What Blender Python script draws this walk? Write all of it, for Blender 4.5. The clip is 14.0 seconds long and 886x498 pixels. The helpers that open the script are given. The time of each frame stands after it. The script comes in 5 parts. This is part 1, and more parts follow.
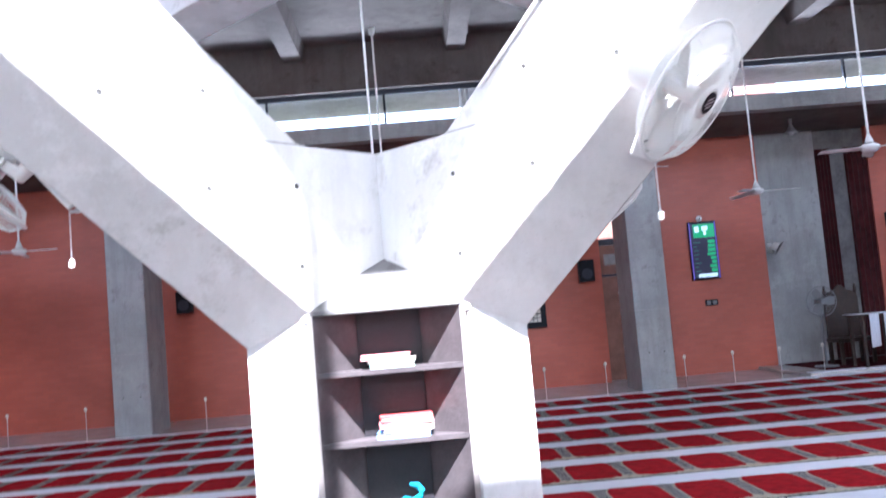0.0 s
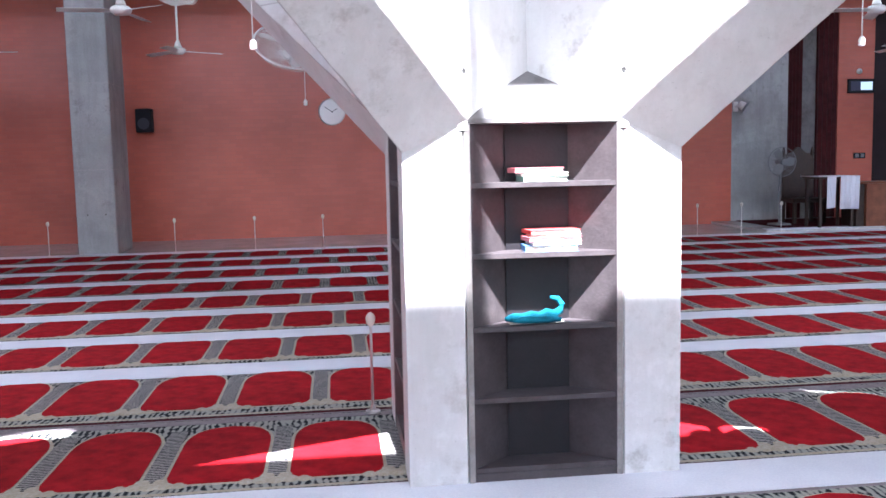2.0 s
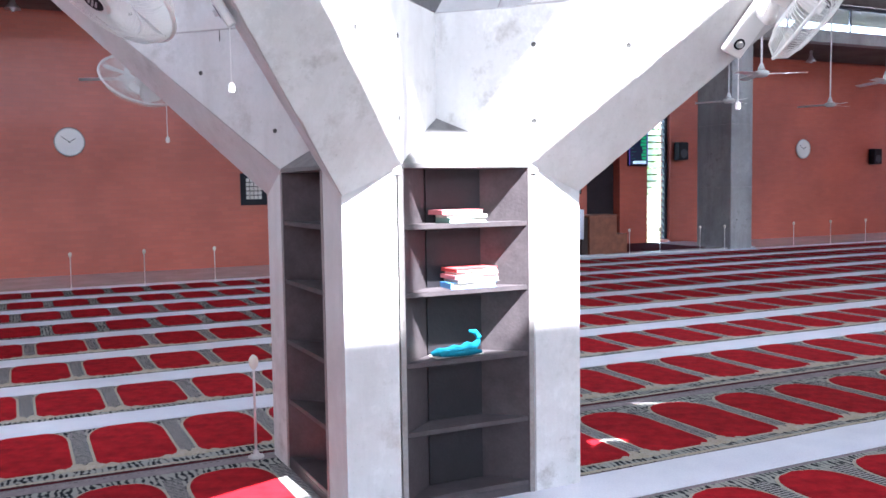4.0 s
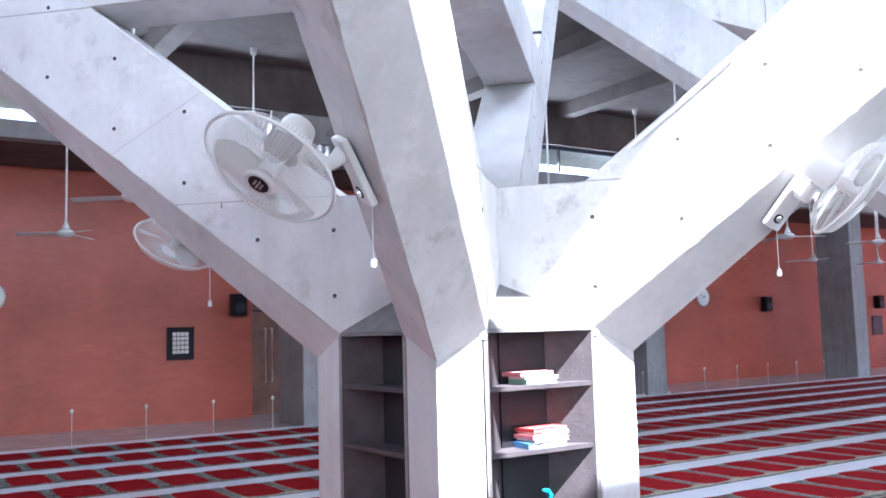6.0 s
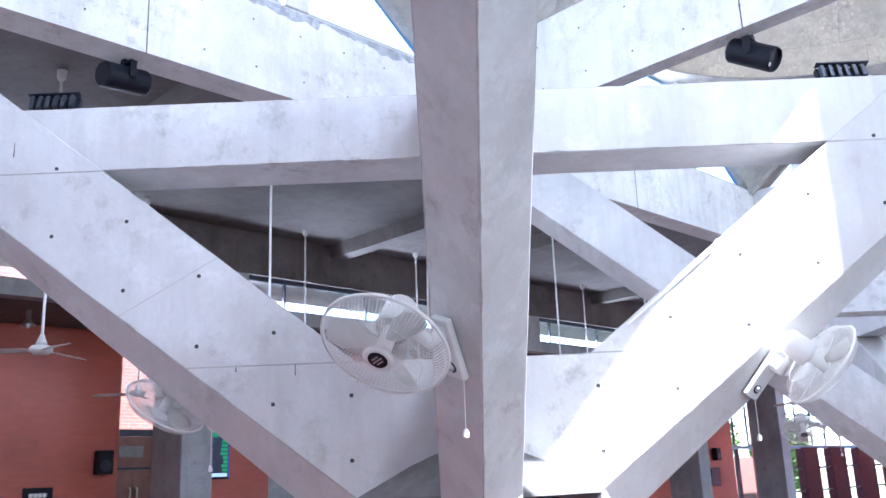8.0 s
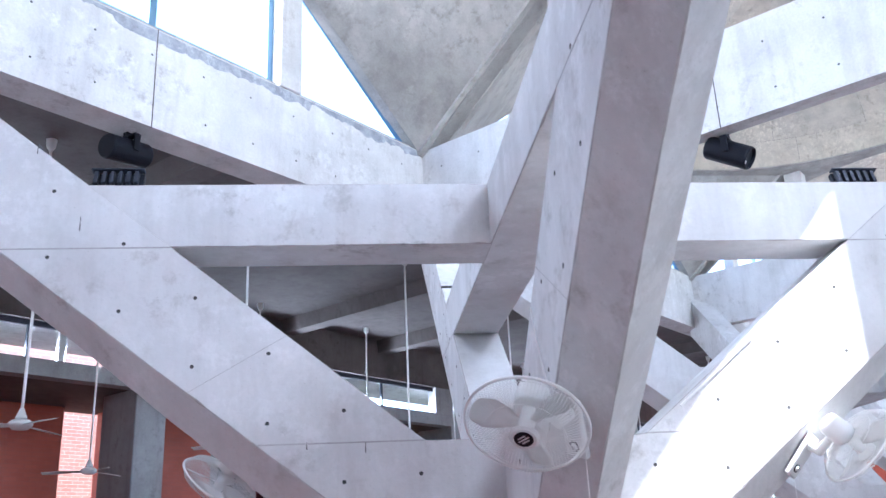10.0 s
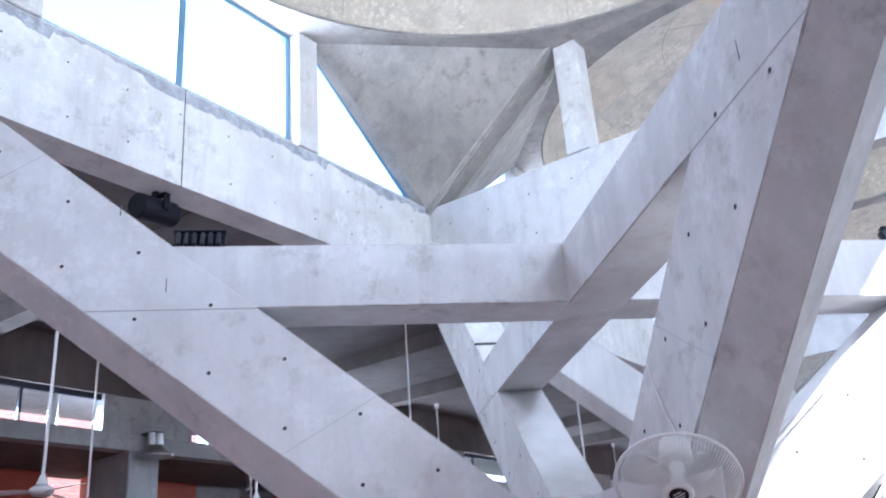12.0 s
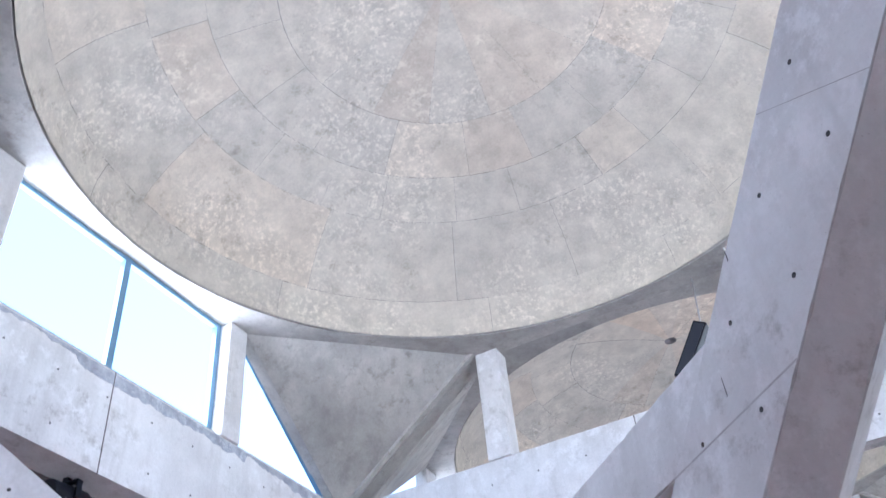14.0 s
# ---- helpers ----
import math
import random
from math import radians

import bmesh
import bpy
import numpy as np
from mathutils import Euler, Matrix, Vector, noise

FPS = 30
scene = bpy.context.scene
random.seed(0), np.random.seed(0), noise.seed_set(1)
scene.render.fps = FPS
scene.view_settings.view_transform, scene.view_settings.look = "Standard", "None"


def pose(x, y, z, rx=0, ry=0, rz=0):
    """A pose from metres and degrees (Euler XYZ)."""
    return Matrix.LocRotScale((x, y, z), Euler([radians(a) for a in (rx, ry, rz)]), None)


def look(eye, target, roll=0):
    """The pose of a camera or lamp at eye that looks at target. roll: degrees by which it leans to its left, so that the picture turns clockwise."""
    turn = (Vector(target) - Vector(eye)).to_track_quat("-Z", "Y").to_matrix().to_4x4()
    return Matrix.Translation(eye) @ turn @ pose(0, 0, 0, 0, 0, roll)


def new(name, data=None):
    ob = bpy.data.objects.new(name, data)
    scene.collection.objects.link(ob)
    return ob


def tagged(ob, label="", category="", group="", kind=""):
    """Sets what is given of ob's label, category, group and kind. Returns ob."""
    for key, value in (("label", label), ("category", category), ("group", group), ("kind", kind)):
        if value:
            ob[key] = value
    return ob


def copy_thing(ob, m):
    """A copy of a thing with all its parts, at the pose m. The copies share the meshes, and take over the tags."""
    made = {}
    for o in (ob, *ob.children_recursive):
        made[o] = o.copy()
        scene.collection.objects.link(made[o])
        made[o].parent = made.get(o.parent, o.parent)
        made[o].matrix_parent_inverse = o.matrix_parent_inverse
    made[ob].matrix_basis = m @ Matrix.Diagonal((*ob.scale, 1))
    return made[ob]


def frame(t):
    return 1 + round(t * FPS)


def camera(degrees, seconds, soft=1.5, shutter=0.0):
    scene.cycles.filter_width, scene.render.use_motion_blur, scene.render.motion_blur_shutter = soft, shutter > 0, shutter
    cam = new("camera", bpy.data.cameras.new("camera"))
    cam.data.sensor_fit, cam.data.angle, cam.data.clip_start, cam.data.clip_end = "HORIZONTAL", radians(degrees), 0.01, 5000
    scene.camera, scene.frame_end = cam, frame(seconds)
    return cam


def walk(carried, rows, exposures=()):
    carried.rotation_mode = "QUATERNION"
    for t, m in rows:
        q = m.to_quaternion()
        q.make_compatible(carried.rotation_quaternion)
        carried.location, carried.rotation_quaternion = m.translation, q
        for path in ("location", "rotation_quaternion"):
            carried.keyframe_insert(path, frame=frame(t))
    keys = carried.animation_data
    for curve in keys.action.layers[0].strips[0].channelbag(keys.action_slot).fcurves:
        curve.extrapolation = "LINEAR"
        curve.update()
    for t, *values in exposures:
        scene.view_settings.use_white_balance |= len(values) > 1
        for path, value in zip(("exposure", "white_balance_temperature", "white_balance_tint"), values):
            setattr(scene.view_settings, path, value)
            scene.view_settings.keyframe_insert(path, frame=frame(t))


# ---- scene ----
cam = camera(53.0, 14.0, shutter=0.3)
METRES, EYE, TILT, LEAN, TURN = 6.7, 1.5, 0.0, 0.0, -1.9
ROWS = [
    (0.0, 0.0, 0.0, 0.0, 0.38, 4.48, 4.89),
    (0.5, -0.0398, 0.0144, -0.0067, 0.21, -0.8, 2.24),
    (1.0, -0.0739, 0.0167, -0.0073, -1.44, -2.33, 0.98),
    (1.5, -0.117, 0.0096, -0.0078, -4.25, -4.69, 1.07),
    (2.0, -0.1578, 0.0176, -0.0134, -5.07, -5.78, 1.21),
    (2.5, -0.1935, 0.0302, -0.0094, -8.61, -6.46, 1.44),
    (3.0, -0.2312, 0.0325, -0.0081, -16.42, -6.58, 1.57),
    (5.5, -0.4111, 0.0476, 0.0084, -28.22, 2.45, 1.37),
    (6.0, -0.4428, 0.0681, 0.0112, -31.36, 5.26, 1.52),
    (6.5, -0.4849, 0.083, 0.0134, -34.87, 7.84, 1.25),
    (7.0, -0.529, 0.0899, 0.0155, -37.3, 8.96, 1.02),
    (7.5, -0.5661, 0.1027, 0.0195, -38.23, 13.2, 1.53),
    (8.0, -0.5951, 0.1173, 0.0243, -42.15, 14.51, 2.14),
    (10.5, -0.7554, 0.2086, 0.0261, -48.32, 19.78, 2.78),
    (11.0, -0.7843, 0.2273, 0.0253, -47.69, 20.58, 2.66),
    (11.5, -0.7966, 0.2569, 0.026, -47.9, 21.41, 3.59),
    (12.0, -0.814, 0.2779, 0.032, -51.15, 22.51, 4.03),
    (12.5, -0.8425, 0.2898, 0.038, -58.57, 28.96, 3.19),
    (13.0, -0.8701, 0.2975, 0.0401, -60.58, 34.49, 1.42),
    (13.5, -0.8827, 0.3049, 0.0393, -60.8, 37.53, 1.03),
    (14.0, -0.8807, 0.3271, 0.0372, -59.31, 40.66, 4.67),
]
walk(cam, [(t, pose(0, 0, EYE, TILT, LEAN, TURN) @ pose(METRES * x, METRES * y, METRES * z, 90 + pitch, roll, yaw)) for t, x, y, z, yaw, pitch, roll in ROWS], [(0.0, 3.44, 5600, 16), (0.5, 3.47, 5600, 17), (1.5, 3.37, 5750, 17), (3.0, 3.35, 5750, 16), (6.5, 3.32, 5450, 13), (8.0, 3.22, 5400, 15), (11.0, 2.99, 5450, 14), (12.0, 2.92, 5450, 14), (14.0, 2.71, 5550, 16)])

# ---- world and light ----
world = bpy.data.worlds.new("sky")
scene.world = world
world.use_nodes = True
wn = world.node_tree.nodes
sky = wn.new("ShaderNodeTexSky")
sky.sky_type, sky.sun_disc = "NISHITA", False
SUN_EL, SUN_AZ = 60.0, -3.4
sky.sun_elevation, sky.sun_rotation = radians(SUN_EL), radians(180 + SUN_AZ)
wn["Background"].inputs[1].default_value = 0.15
world.node_tree.links.new(sky.outputs[0], wn["Background"].inputs[0])
sun = new("sun", bpy.data.lights.new("sun", "SUN"))
sun.data.energy, sun.data.angle, sun.data.color = 5.0, radians(0.5), (1.0, 0.95, 0.88)
sun.matrix_world = look((0, 0, 0), (math.sin(radians(SUN_AZ)) * math.cos(radians(SUN_EL)), math.cos(radians(SUN_EL)) * math.cos(radians(SUN_AZ)), -math.sin(radians(SUN_EL))))


# ---- materials ----
def material(name, base, rough=0.8, metal=0.0, dark=None, scale=3.0, fine=60.0, bump=0.15, spread=(0.35, 0.7), spec=0.4):
    m = bpy.data.materials.new(name)
    m.use_nodes = True
    n, l = m.node_tree.nodes, m.node_tree.links
    b = n["Principled BSDF"]
    b.inputs["Roughness"].default_value, b.inputs["Metallic"].default_value = rough, metal
    b.inputs["Specular IOR Level"].default_value = spec
    b.inputs["Base Color"].default_value = (*base, 1)
    if dark:
        co = n.new("ShaderNodeTexCoord")
        n1, n2 = n.new("ShaderNodeTexNoise"), n.new("ShaderNodeTexNoise")
        n1.inputs["Scale"].default_value, n1.inputs["Detail"].default_value, n1.inputs["Roughness"].default_value = scale, 6, 0.6
        n2.inputs["Scale"].default_value, n2.inputs["Detail"].default_value = fine, 3
        ramp = n.new("ShaderNodeValToRGB")
        ramp.color_ramp.elements[0].position, ramp.color_ramp.elements[1].position = spread
        ramp.color_ramp.elements[0].color, ramp.color_ramp.elements[1].color = (*dark, 1), (*base, 1)
        mix = n.new("ShaderNodeMix")
        mix.data_type, mix.blend_type = "RGBA", "OVERLAY"
        mix.inputs[0].default_value = 0.25
        for t in (n1, n2):
            l.new(co.outputs["Object"], t.inputs["Vector"])
        l.new(n1.outputs["Fac"], ramp.inputs[0])
        l.new(ramp.outputs[0], mix.inputs[6])
        l.new(n2.outputs["Fac"], mix.inputs[7])
        l.new(mix.outputs[2], b.inputs["Base Color"])
        if bump:
            bp = n.new("ShaderNodeBump")
            bp.inputs["Strength"].default_value, bp.inputs["Distance"].default_value = bump, 0.01
            l.new(n2.outputs["Fac"], bp.inputs["Height"])
            l.new(bp.outputs[0], b.inputs["Normal"])
    return m


def concrete(name, light, dark, blotch=1.6, streak=True, pores=0.5, rough=0.85, scuff=0.3, scuff_scale=2.4, streaks=0.6, grain=0.45):
    """Cast concrete: cloudy blotches, drip streaks, grain and small pores."""
    m = bpy.data.materials.new(name)
    m.use_nodes = True
    n, l = m.node_tree.nodes, m.node_tree.links
    b = n["Principled BSDF"]
    b.inputs["Roughness"].default_value, b.inputs["Specular IOR Level"].default_value = rough, 0.3
    co = n.new("ShaderNodeTexCoord")
    info = n.new("ShaderNodeObjectInfo")
    off = n.new("ShaderNodeVectorMath")
    off.operation = "MULTIPLY_ADD"
    off.inputs[1].default_value, off.inputs[2].default_value = (1, 1, 1), (0, 0, 0)
    l.new(co.outputs["Object"], off.inputs[0])
    l.new(info.outputs["Random"], off.inputs[2])

    def noise(scale, detail, rough_, vec=None):
        t = n.new("ShaderNodeTexNoise")
        t.inputs["Scale"].default_value, t.inputs["Detail"].default_value, t.inputs["Roughness"].default_value = scale, detail, rough_
        l.new(vec or off.outputs[0], t.inputs["Vector"])
        return t

    def ramp(src, p0, p1, c0, c1):
        r = n.new("ShaderNodeValToRGB")
        r.color_ramp.elements[0].position, r.color_ramp.elements[1].position = p0, p1
        r.color_ramp.elements[0].color, r.color_ramp.elements[1].color = (*c0, 1), (*c1, 1)
        l.new(src, r.inputs[0])
        return r

    def mult(a, b_, f):
        x = n.new("ShaderNodeMix")
        x.data_type, x.blend_type = "RGBA", "MULTIPLY"
        x.inputs[0].default_value = f
        l.new(a, x.inputs[6])
        l.new(b_, x.inputs[7])
        return x.outputs[2]

    big = noise(blotch, 8, 0.62)
    col = ramp(big.outputs["Fac"], 0.34, 0.66, dark, light).outputs[0]
    fine = noise(38, 4, 0.6)
    col = mult(col, ramp(fine.outputs["Fac"], 0.3, 0.62, (0.80, 0.80, 0.80), (1, 1, 1)).outputs[0], grain)
    if streak:
        mp = n.new("ShaderNodeMapping")
        mp.inputs["Scale"].default_value = (5.0, 5.0, 0.6)
        l.new(off.outputs[0], mp.inputs["Vector"])
        st = noise(1.0, 5, 0.65, mp.outputs[0])
        col = mult(col, ramp(st.outputs["Fac"], 0.36, 0.52, (0.78, 0.77, 0.76), (1, 1, 1)).outputs[0], streaks)
    # pale laitance and dark stain patches with ragged edges
    sc = noise(scuff_scale, 12, 0.78)
    patch = noise(0.7, 3, 0.5)
    gate = ramp(patch.outputs["Fac"], 0.42, 0.60, (0, 0, 0), (1, 1, 1))
    tone = ramp(sc.outputs["Fac"], 0.50, 0.60, (0, 0, 0), (1, 1, 1))
    both = n.new("ShaderNodeMath")
    both.operation = "MULTIPLY"
    l.new(gate.outputs[0], both.inputs[0])
    l.new(tone.outputs[0], both.inputs[1])
    amt = n.new("ShaderNodeMath")
    amt.operation = "MULTIPLY"
    amt.inputs[1].default_value = scuff
    l.new(both.outputs[0], amt.inputs[0])
    pale = n.new("ShaderNodeMix")
    pale.data_type = "RGBA"
    pale.inputs[7].default_value = (min(light[0] * 1.25, 0.78), min(light[1] * 1.25, 0.78), min(light[2] * 1.25, 0.78), 1)
    l.new(amt.outputs[0], pale.inputs[0])
    l.new(col, pale.inputs[6])
    col = pale.outputs[2]
    dk = noise(5.5, 10, 0.72)
    # weather stains: ragged, warm grey, only where a slow noise lets them
    where = ramp(noise(0.9, 2, 0.5).outputs["Fac"], 0.47, 0.62, (0.12, 0.12, 0.12), (0.85, 0.85, 0.85))
    stain = n.new("ShaderNodeMix")
    stain.data_type, stain.blend_type = "RGBA", "MULTIPLY"
    l.new(where.outputs[0], stain.inputs[0])
    l.new(col, stain.inputs[6])
    l.new(ramp(dk.outputs["Fac"], 0.33, 0.47, (0.62, 0.60, 0.58), (1, 1, 1)).outputs[0], stain.inputs[7])
    col = stain.outputs[2]
    po = noise(95, 2, 0.5)
    col = mult(col, ramp(po.outputs["Fac"], 0.24, 0.31, (0.45, 0.44, 0.43), (1, 1, 1)).outputs[0], pores)
    l.new(col, b.inputs["Base Color"])
    bp = n.new("ShaderNodeBump")
    bp.inputs["Strength"].default_value, bp.inputs["Distance"].default_value = 0.14, 0.008
    l.new(fine.outputs["Fac"], bp.inputs["Height"])
    bp2 = n.new("ShaderNodeBump")
    bp2.inputs["Strength"].default_value, bp2.inputs["Distance"].default_value = 0.3, 0.03
    l.new(big.outputs["Fac"], bp2.inputs["Height"])
    l.new(bp.outputs[0], bp2.inputs["Normal"])
    l.new(bp2.outputs[0], b.inputs["Normal"])
    return m


def island_tint(m):
    """Lets each loose piece of a mesh differ a little in tone."""
    n, l = m.node_tree.nodes, m.node_tree.links
    b = n["Principled BSDF"]
    src = b.inputs["Base Color"].links[0].from_socket
    geo = n.new("ShaderNodeNewGeometry")
    rng = n.new("ShaderNodeValToRGB")
    e = rng.color_ramp.elements
    e[0].position, e[0].color = 0.0, (0.90, 0.905, 0.91, 1)
    e[1].position, e[1].color = 1.0, (1.07, 1.02, 0.97, 1)
    k = e.new(0.55)
    k.color = (1.0, 1.0, 0.99, 1)
    l.new(geo.outputs["Random Per Island"], rng.inputs[0])
    x = n.new("ShaderNodeMix")
    x.data_type, x.blend_type = "RGBA", "MULTIPLY"
    x.inputs[0].default_value = 1.0
    l.new(src, x.inputs[6])
    l.new(rng.outputs[0], x.inputs[7])
    l.new(x.outputs[2], b.inputs["Base Color"])


def brickwork(name, c1, c2, mortar, swap=True):
    """Fine brick courses on an upright wall that runs along x."""
    m = bpy.data.materials.new(name)
    m.use_nodes = True
    n, l = m.node_tree.nodes, m.node_tree.links
    b = n["Principled BSDF"]
    b.inputs["Roughness"].default_value = 0.42
    co, sep, com = n.new("ShaderNodeTexCoord"), n.new("ShaderNodeSeparateXYZ"), n.new("ShaderNodeCombineXYZ")
    l.new(co.outputs["Object"], sep.inputs[0])
    add = n.new("ShaderNodeMath")
    l.new(sep.outputs[0], add.inputs[0])
    l.new(sep.outputs[1], add.inputs[1])
    l.new(add.outputs[0], com.inputs[0])
    l.new(sep.outputs[2], com.inputs[1])
    t = n.new("ShaderNodeTexBrick")
    t.inputs["Scale"].default_value, t.inputs["Mortar Size"].default_value = 1.0, 0.004
    t.inputs["Brick Width"].default_value, t.inputs["Row Height"].default_value = 0.24, 0.075
    for k, c in (("Color1", c1), ("Color2", c2), ("Mortar", mortar)):
        t.inputs[k].default_value = (*c, 1)
    l.new(com.outputs[0], t.inputs["Vector"])
    no = n.new("ShaderNodeTexNoise")
    no.inputs["Scale"].default_value, no.inputs["Detail"].default_value = 0.8, 6
    l.new(co.outputs["Object"], no.inputs["Vector"])
    r = n.new("ShaderNodeValToRGB")
    r.color_ramp.elements[0].position, r.color_ramp.elements[1].position = 0.3, 0.7
    r.color_ramp.elements[0].color, r.color_ramp.elements[1].color = (0.82, 0.80, 0.80, 1), (1.1, 1.1, 1.1, 1)
    l.new(no.outputs["Fac"], r.inputs[0])
    x = n.new("ShaderNodeMix")
    x.data_type, x.blend_type = "RGBA", "MULTIPLY"
    x.inputs[0].default_value = 1.0
    l.new(t.outputs["Color"], x.inputs[6])
    l.new(r.outputs[0], x.inputs[7])
    l.new(x.outputs[2], b.inputs["Base Color"])
    bp = n.new("ShaderNodeBump")
    bp.inputs["Strength"].default_value, bp.inputs["Distance"].default_value, bp.invert = 0.5, 0.004, True
    l.new(t.outputs["Fac"], bp.inputs["Height"])
    l.new(bp.outputs[0], b.inputs["Normal"])
    return m


def woven(name):
    """Grey carpet border: dark and cream flecks in a small ornamental grid."""
    m = bpy.data.materials.new(name)
    m.use_nodes = True
    n, l = m.node_tree.nodes, m.node_tree.links
    b = n["Principled BSDF"]
    b.inputs["Roughness"].default_value, b.inputs["Specular IOR Level"].default_value = 0.95, 0.1
    co = n.new("ShaderNodeTexCoord")
    v, w = n.new("ShaderNodeTexVoronoi"), n.new("ShaderNodeTexWave")
    v.inputs["Scale"].default_value, v.inputs["Randomness"].default_value = 17, 0.8
    w.inputs["Scale"].default_value, w.inputs["Distortion"].default_value = 9, 6
    for t in (v, w):
        l.new(co.outputs["Object"], t.inputs["Vector"])
    r = n.new("ShaderNodeValToRGB")
    e = r.color_ramp.elements
    e[0].position, e[0].color = 0.48, (0.012, 0.015, 0.018, 1)
    e[1].position, e[1].color = 0.84, (0.29, 0.295, 0.265, 1)
    mid = e.new(0.62)
    mid.color = (0.075, 0.082, 0.085, 1)
    mx = n.new("ShaderNodeMath")
    mx.operation = "MULTIPLY_ADD"
    mx.inputs[1].default_value = 0.55
    l.new(w.outputs["Fac"], mx.inputs[0])
    l.new(v.outputs["Distance"], mx.inputs[2])
    l.new(mx.outputs[0], r.inputs[0])
    l.new(r.outputs[0], b.inputs["Base Color"])
    return m


def ladder(name):
    """Woven band between the prayer fields: pale rungs on a dark ground."""
    m = bpy.data.materials.new(name)
    m.use_nodes = True
    n, l = m.node_tree.nodes, m.node_tree.links
    b = n["Principled BSDF"]
    b.inputs["Roughness"].default_value, b.inputs["Specular IOR Level"].default_value = 0.95, 0.1
    co = n.new("ShaderNodeTexCoord")
    w, v = n.new("ShaderNodeTexWave"), n.new("ShaderNodeTexNoise")
    w.bands_direction = "Y"
    w.inputs["Scale"].default_value, w.inputs["Distortion"].default_value, w.inputs["Detail"].default_value = 13.0, 2.2, 2.0
    w.inputs["Detail Scale"].default_value = 6.0
    v.inputs["Scale"].default_value = 60
    r = n.new("ShaderNodeValToRGB")
    r.color_ramp.elements[0].position, r.color_ramp.elements[0].color = 0.42, (0.025, 0.027, 0.031, 1)
    r.color_ramp.elements[1].position, r.color_ramp.elements[1].color = 0.62, (0.30, 0.29, 0.28, 1)
    mx = n.new("ShaderNodeMath")
    mx.operation = "MULTIPLY_ADD"
    mx.inputs[1].default_value = 0.25
    for t in (w, v):
        l.new(co.outputs["Object"], t.inputs["Vector"])
    l.new(v.outputs["Fac"], mx.inputs[0])
    l.new(w.outputs["Fac"], mx.inputs[2])
    l.new(mx.outputs[0], r.inputs[0])
    l.new(r.outputs[0], b.inputs["Base Color"])
    return m


LADDER = ladder("ladder_weave")
MAUVE = material("mauve_grey_weave", (0.26, 0.23, 0.24), 0.95, dark=(0.19, 0.165, 0.175), scale=20, fine=180, spec=0.1)
CONC = concrete("cast_concrete", (0.66, 0.66, 0.655), (0.545, 0.54, 0.535), blotch=1.1, scuff=0.5, scuff_scale=4.5, pores=0.4, streaks=0.35, grain=0.15)
WORN = concrete("worn_edge_concrete", (0.52, 0.505, 0.49), (0.36, 0.345, 0.335), blotch=6.0)
SEAM = concrete("casting_seam_concrete", (0.46, 0.45, 0.445), (0.36, 0.355, 0.35), blotch=6.0)
CONC_RING = concrete("ring_concrete", (0.71, 0.70, 0.685), (0.57, 0.56, 0.55), blotch=1.2, scuff=0.6, scuff_scale=5.0, streaks=0.45)
GRIME = concrete("weathered_lip_concrete", (0.44, 0.455, 0.49), (0.27, 0.285, 0.32), blotch=5.0, scuff=0.8, scuff_scale=9.0)
CONC_DOME = concrete("dome_concrete", (0.50, 0.48, 0.44), (0.32, 0.31, 0.29), blotch=0.9, scuff=0.4)
CONC_PANEL = concrete("dome_panel_concrete", (0.62, 0.565, 0.475), (0.47, 0.43, 0.365), blotch=3.0, streak=False, scuff=0.85, scuff_scale=14.0)
island_tint(CONC_PANEL)
CONC_WARM = concrete("warm_dome_concrete", (0.65, 0.565, 0.46), (0.50, 0.435, 0.355), blotch=3.0, streak=False, scuff=0.8, scuff_scale=7.0)
island_tint(CONC_WARM)
# roof concrete coloured darker to hold the dimness of the aisle ceilings
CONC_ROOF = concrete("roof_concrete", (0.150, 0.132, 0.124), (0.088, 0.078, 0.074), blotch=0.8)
CONC_DARK = concrete("dark_concrete", (0.21, 0.205, 0.205), (0.13, 0.127, 0.127), blotch=4.0)
CONC_COL = concrete("aisle_column_concrete", (0.40, 0.41, 0.41), (0.28, 0.29, 0.29), blotch=0.9)
BRICK = brickwork("red_brick", (0.47, 0.104, 0.064), (0.425, 0.092, 0.057), (0.38, 0.10, 0.07))
BRICK_OUT = brickwork("pink_brick", (0.19, 0.085, 0.066), (0.155, 0.068, 0.052), (0.27, 0.225, 0.205))
CARPET_RED = material("red_carpet", (0.40, 0.008, 0.014), 0.95, dark=(0.20, 0.004, 0.008), scale=8, fine=160, spec=0.1)
CARPET_EDGE = woven("patterned_carpet")
CREAM = material("cream_carpet", (0.42, 0.39, 0.33), 0.95, dark=(0.34, 0.30, 0.22), scale=40, fine=160, spec=0.1)
MAROON = material("maroon_carpet", (0.07, 0.008, 0.012), 0.95, dark=(0.04, 0.004, 0.008), scale=12, fine=160, spec=0.1)
WHITE_CLOTH = material("white_cloth", (0.68, 0.70, 0.76), 0.9, dark=(0.60, 0.62, 0.69), scale=3, fine=90, bump=0.3)
MARBLE = material("grey_marble", (0.56, 0.555, 0.545), 0.22, dark=(0.44, 0.435, 0.425), scale=2, fine=20, bump=0)
SHELF = material("dark_laminate", (0.075, 0.064, 0.068), 0.5, dark=(0.046, 0.038, 0.042), scale=9, fine=70)
# back board coloured darker than the sides to carry the niche's shade
SHELF_BACK_SHADE = material("shaded_back_board", (0.011, 0.0095, 0.014), 0.6, dark=(0.007, 0.006, 0.009), scale=9, fine=70)
SHELF_EDGE = material("pale_edge_band", (0.30, 0.28, 0.27), 0.5, dark=(0.22, 0.20, 0.19), scale=9, fine=70)
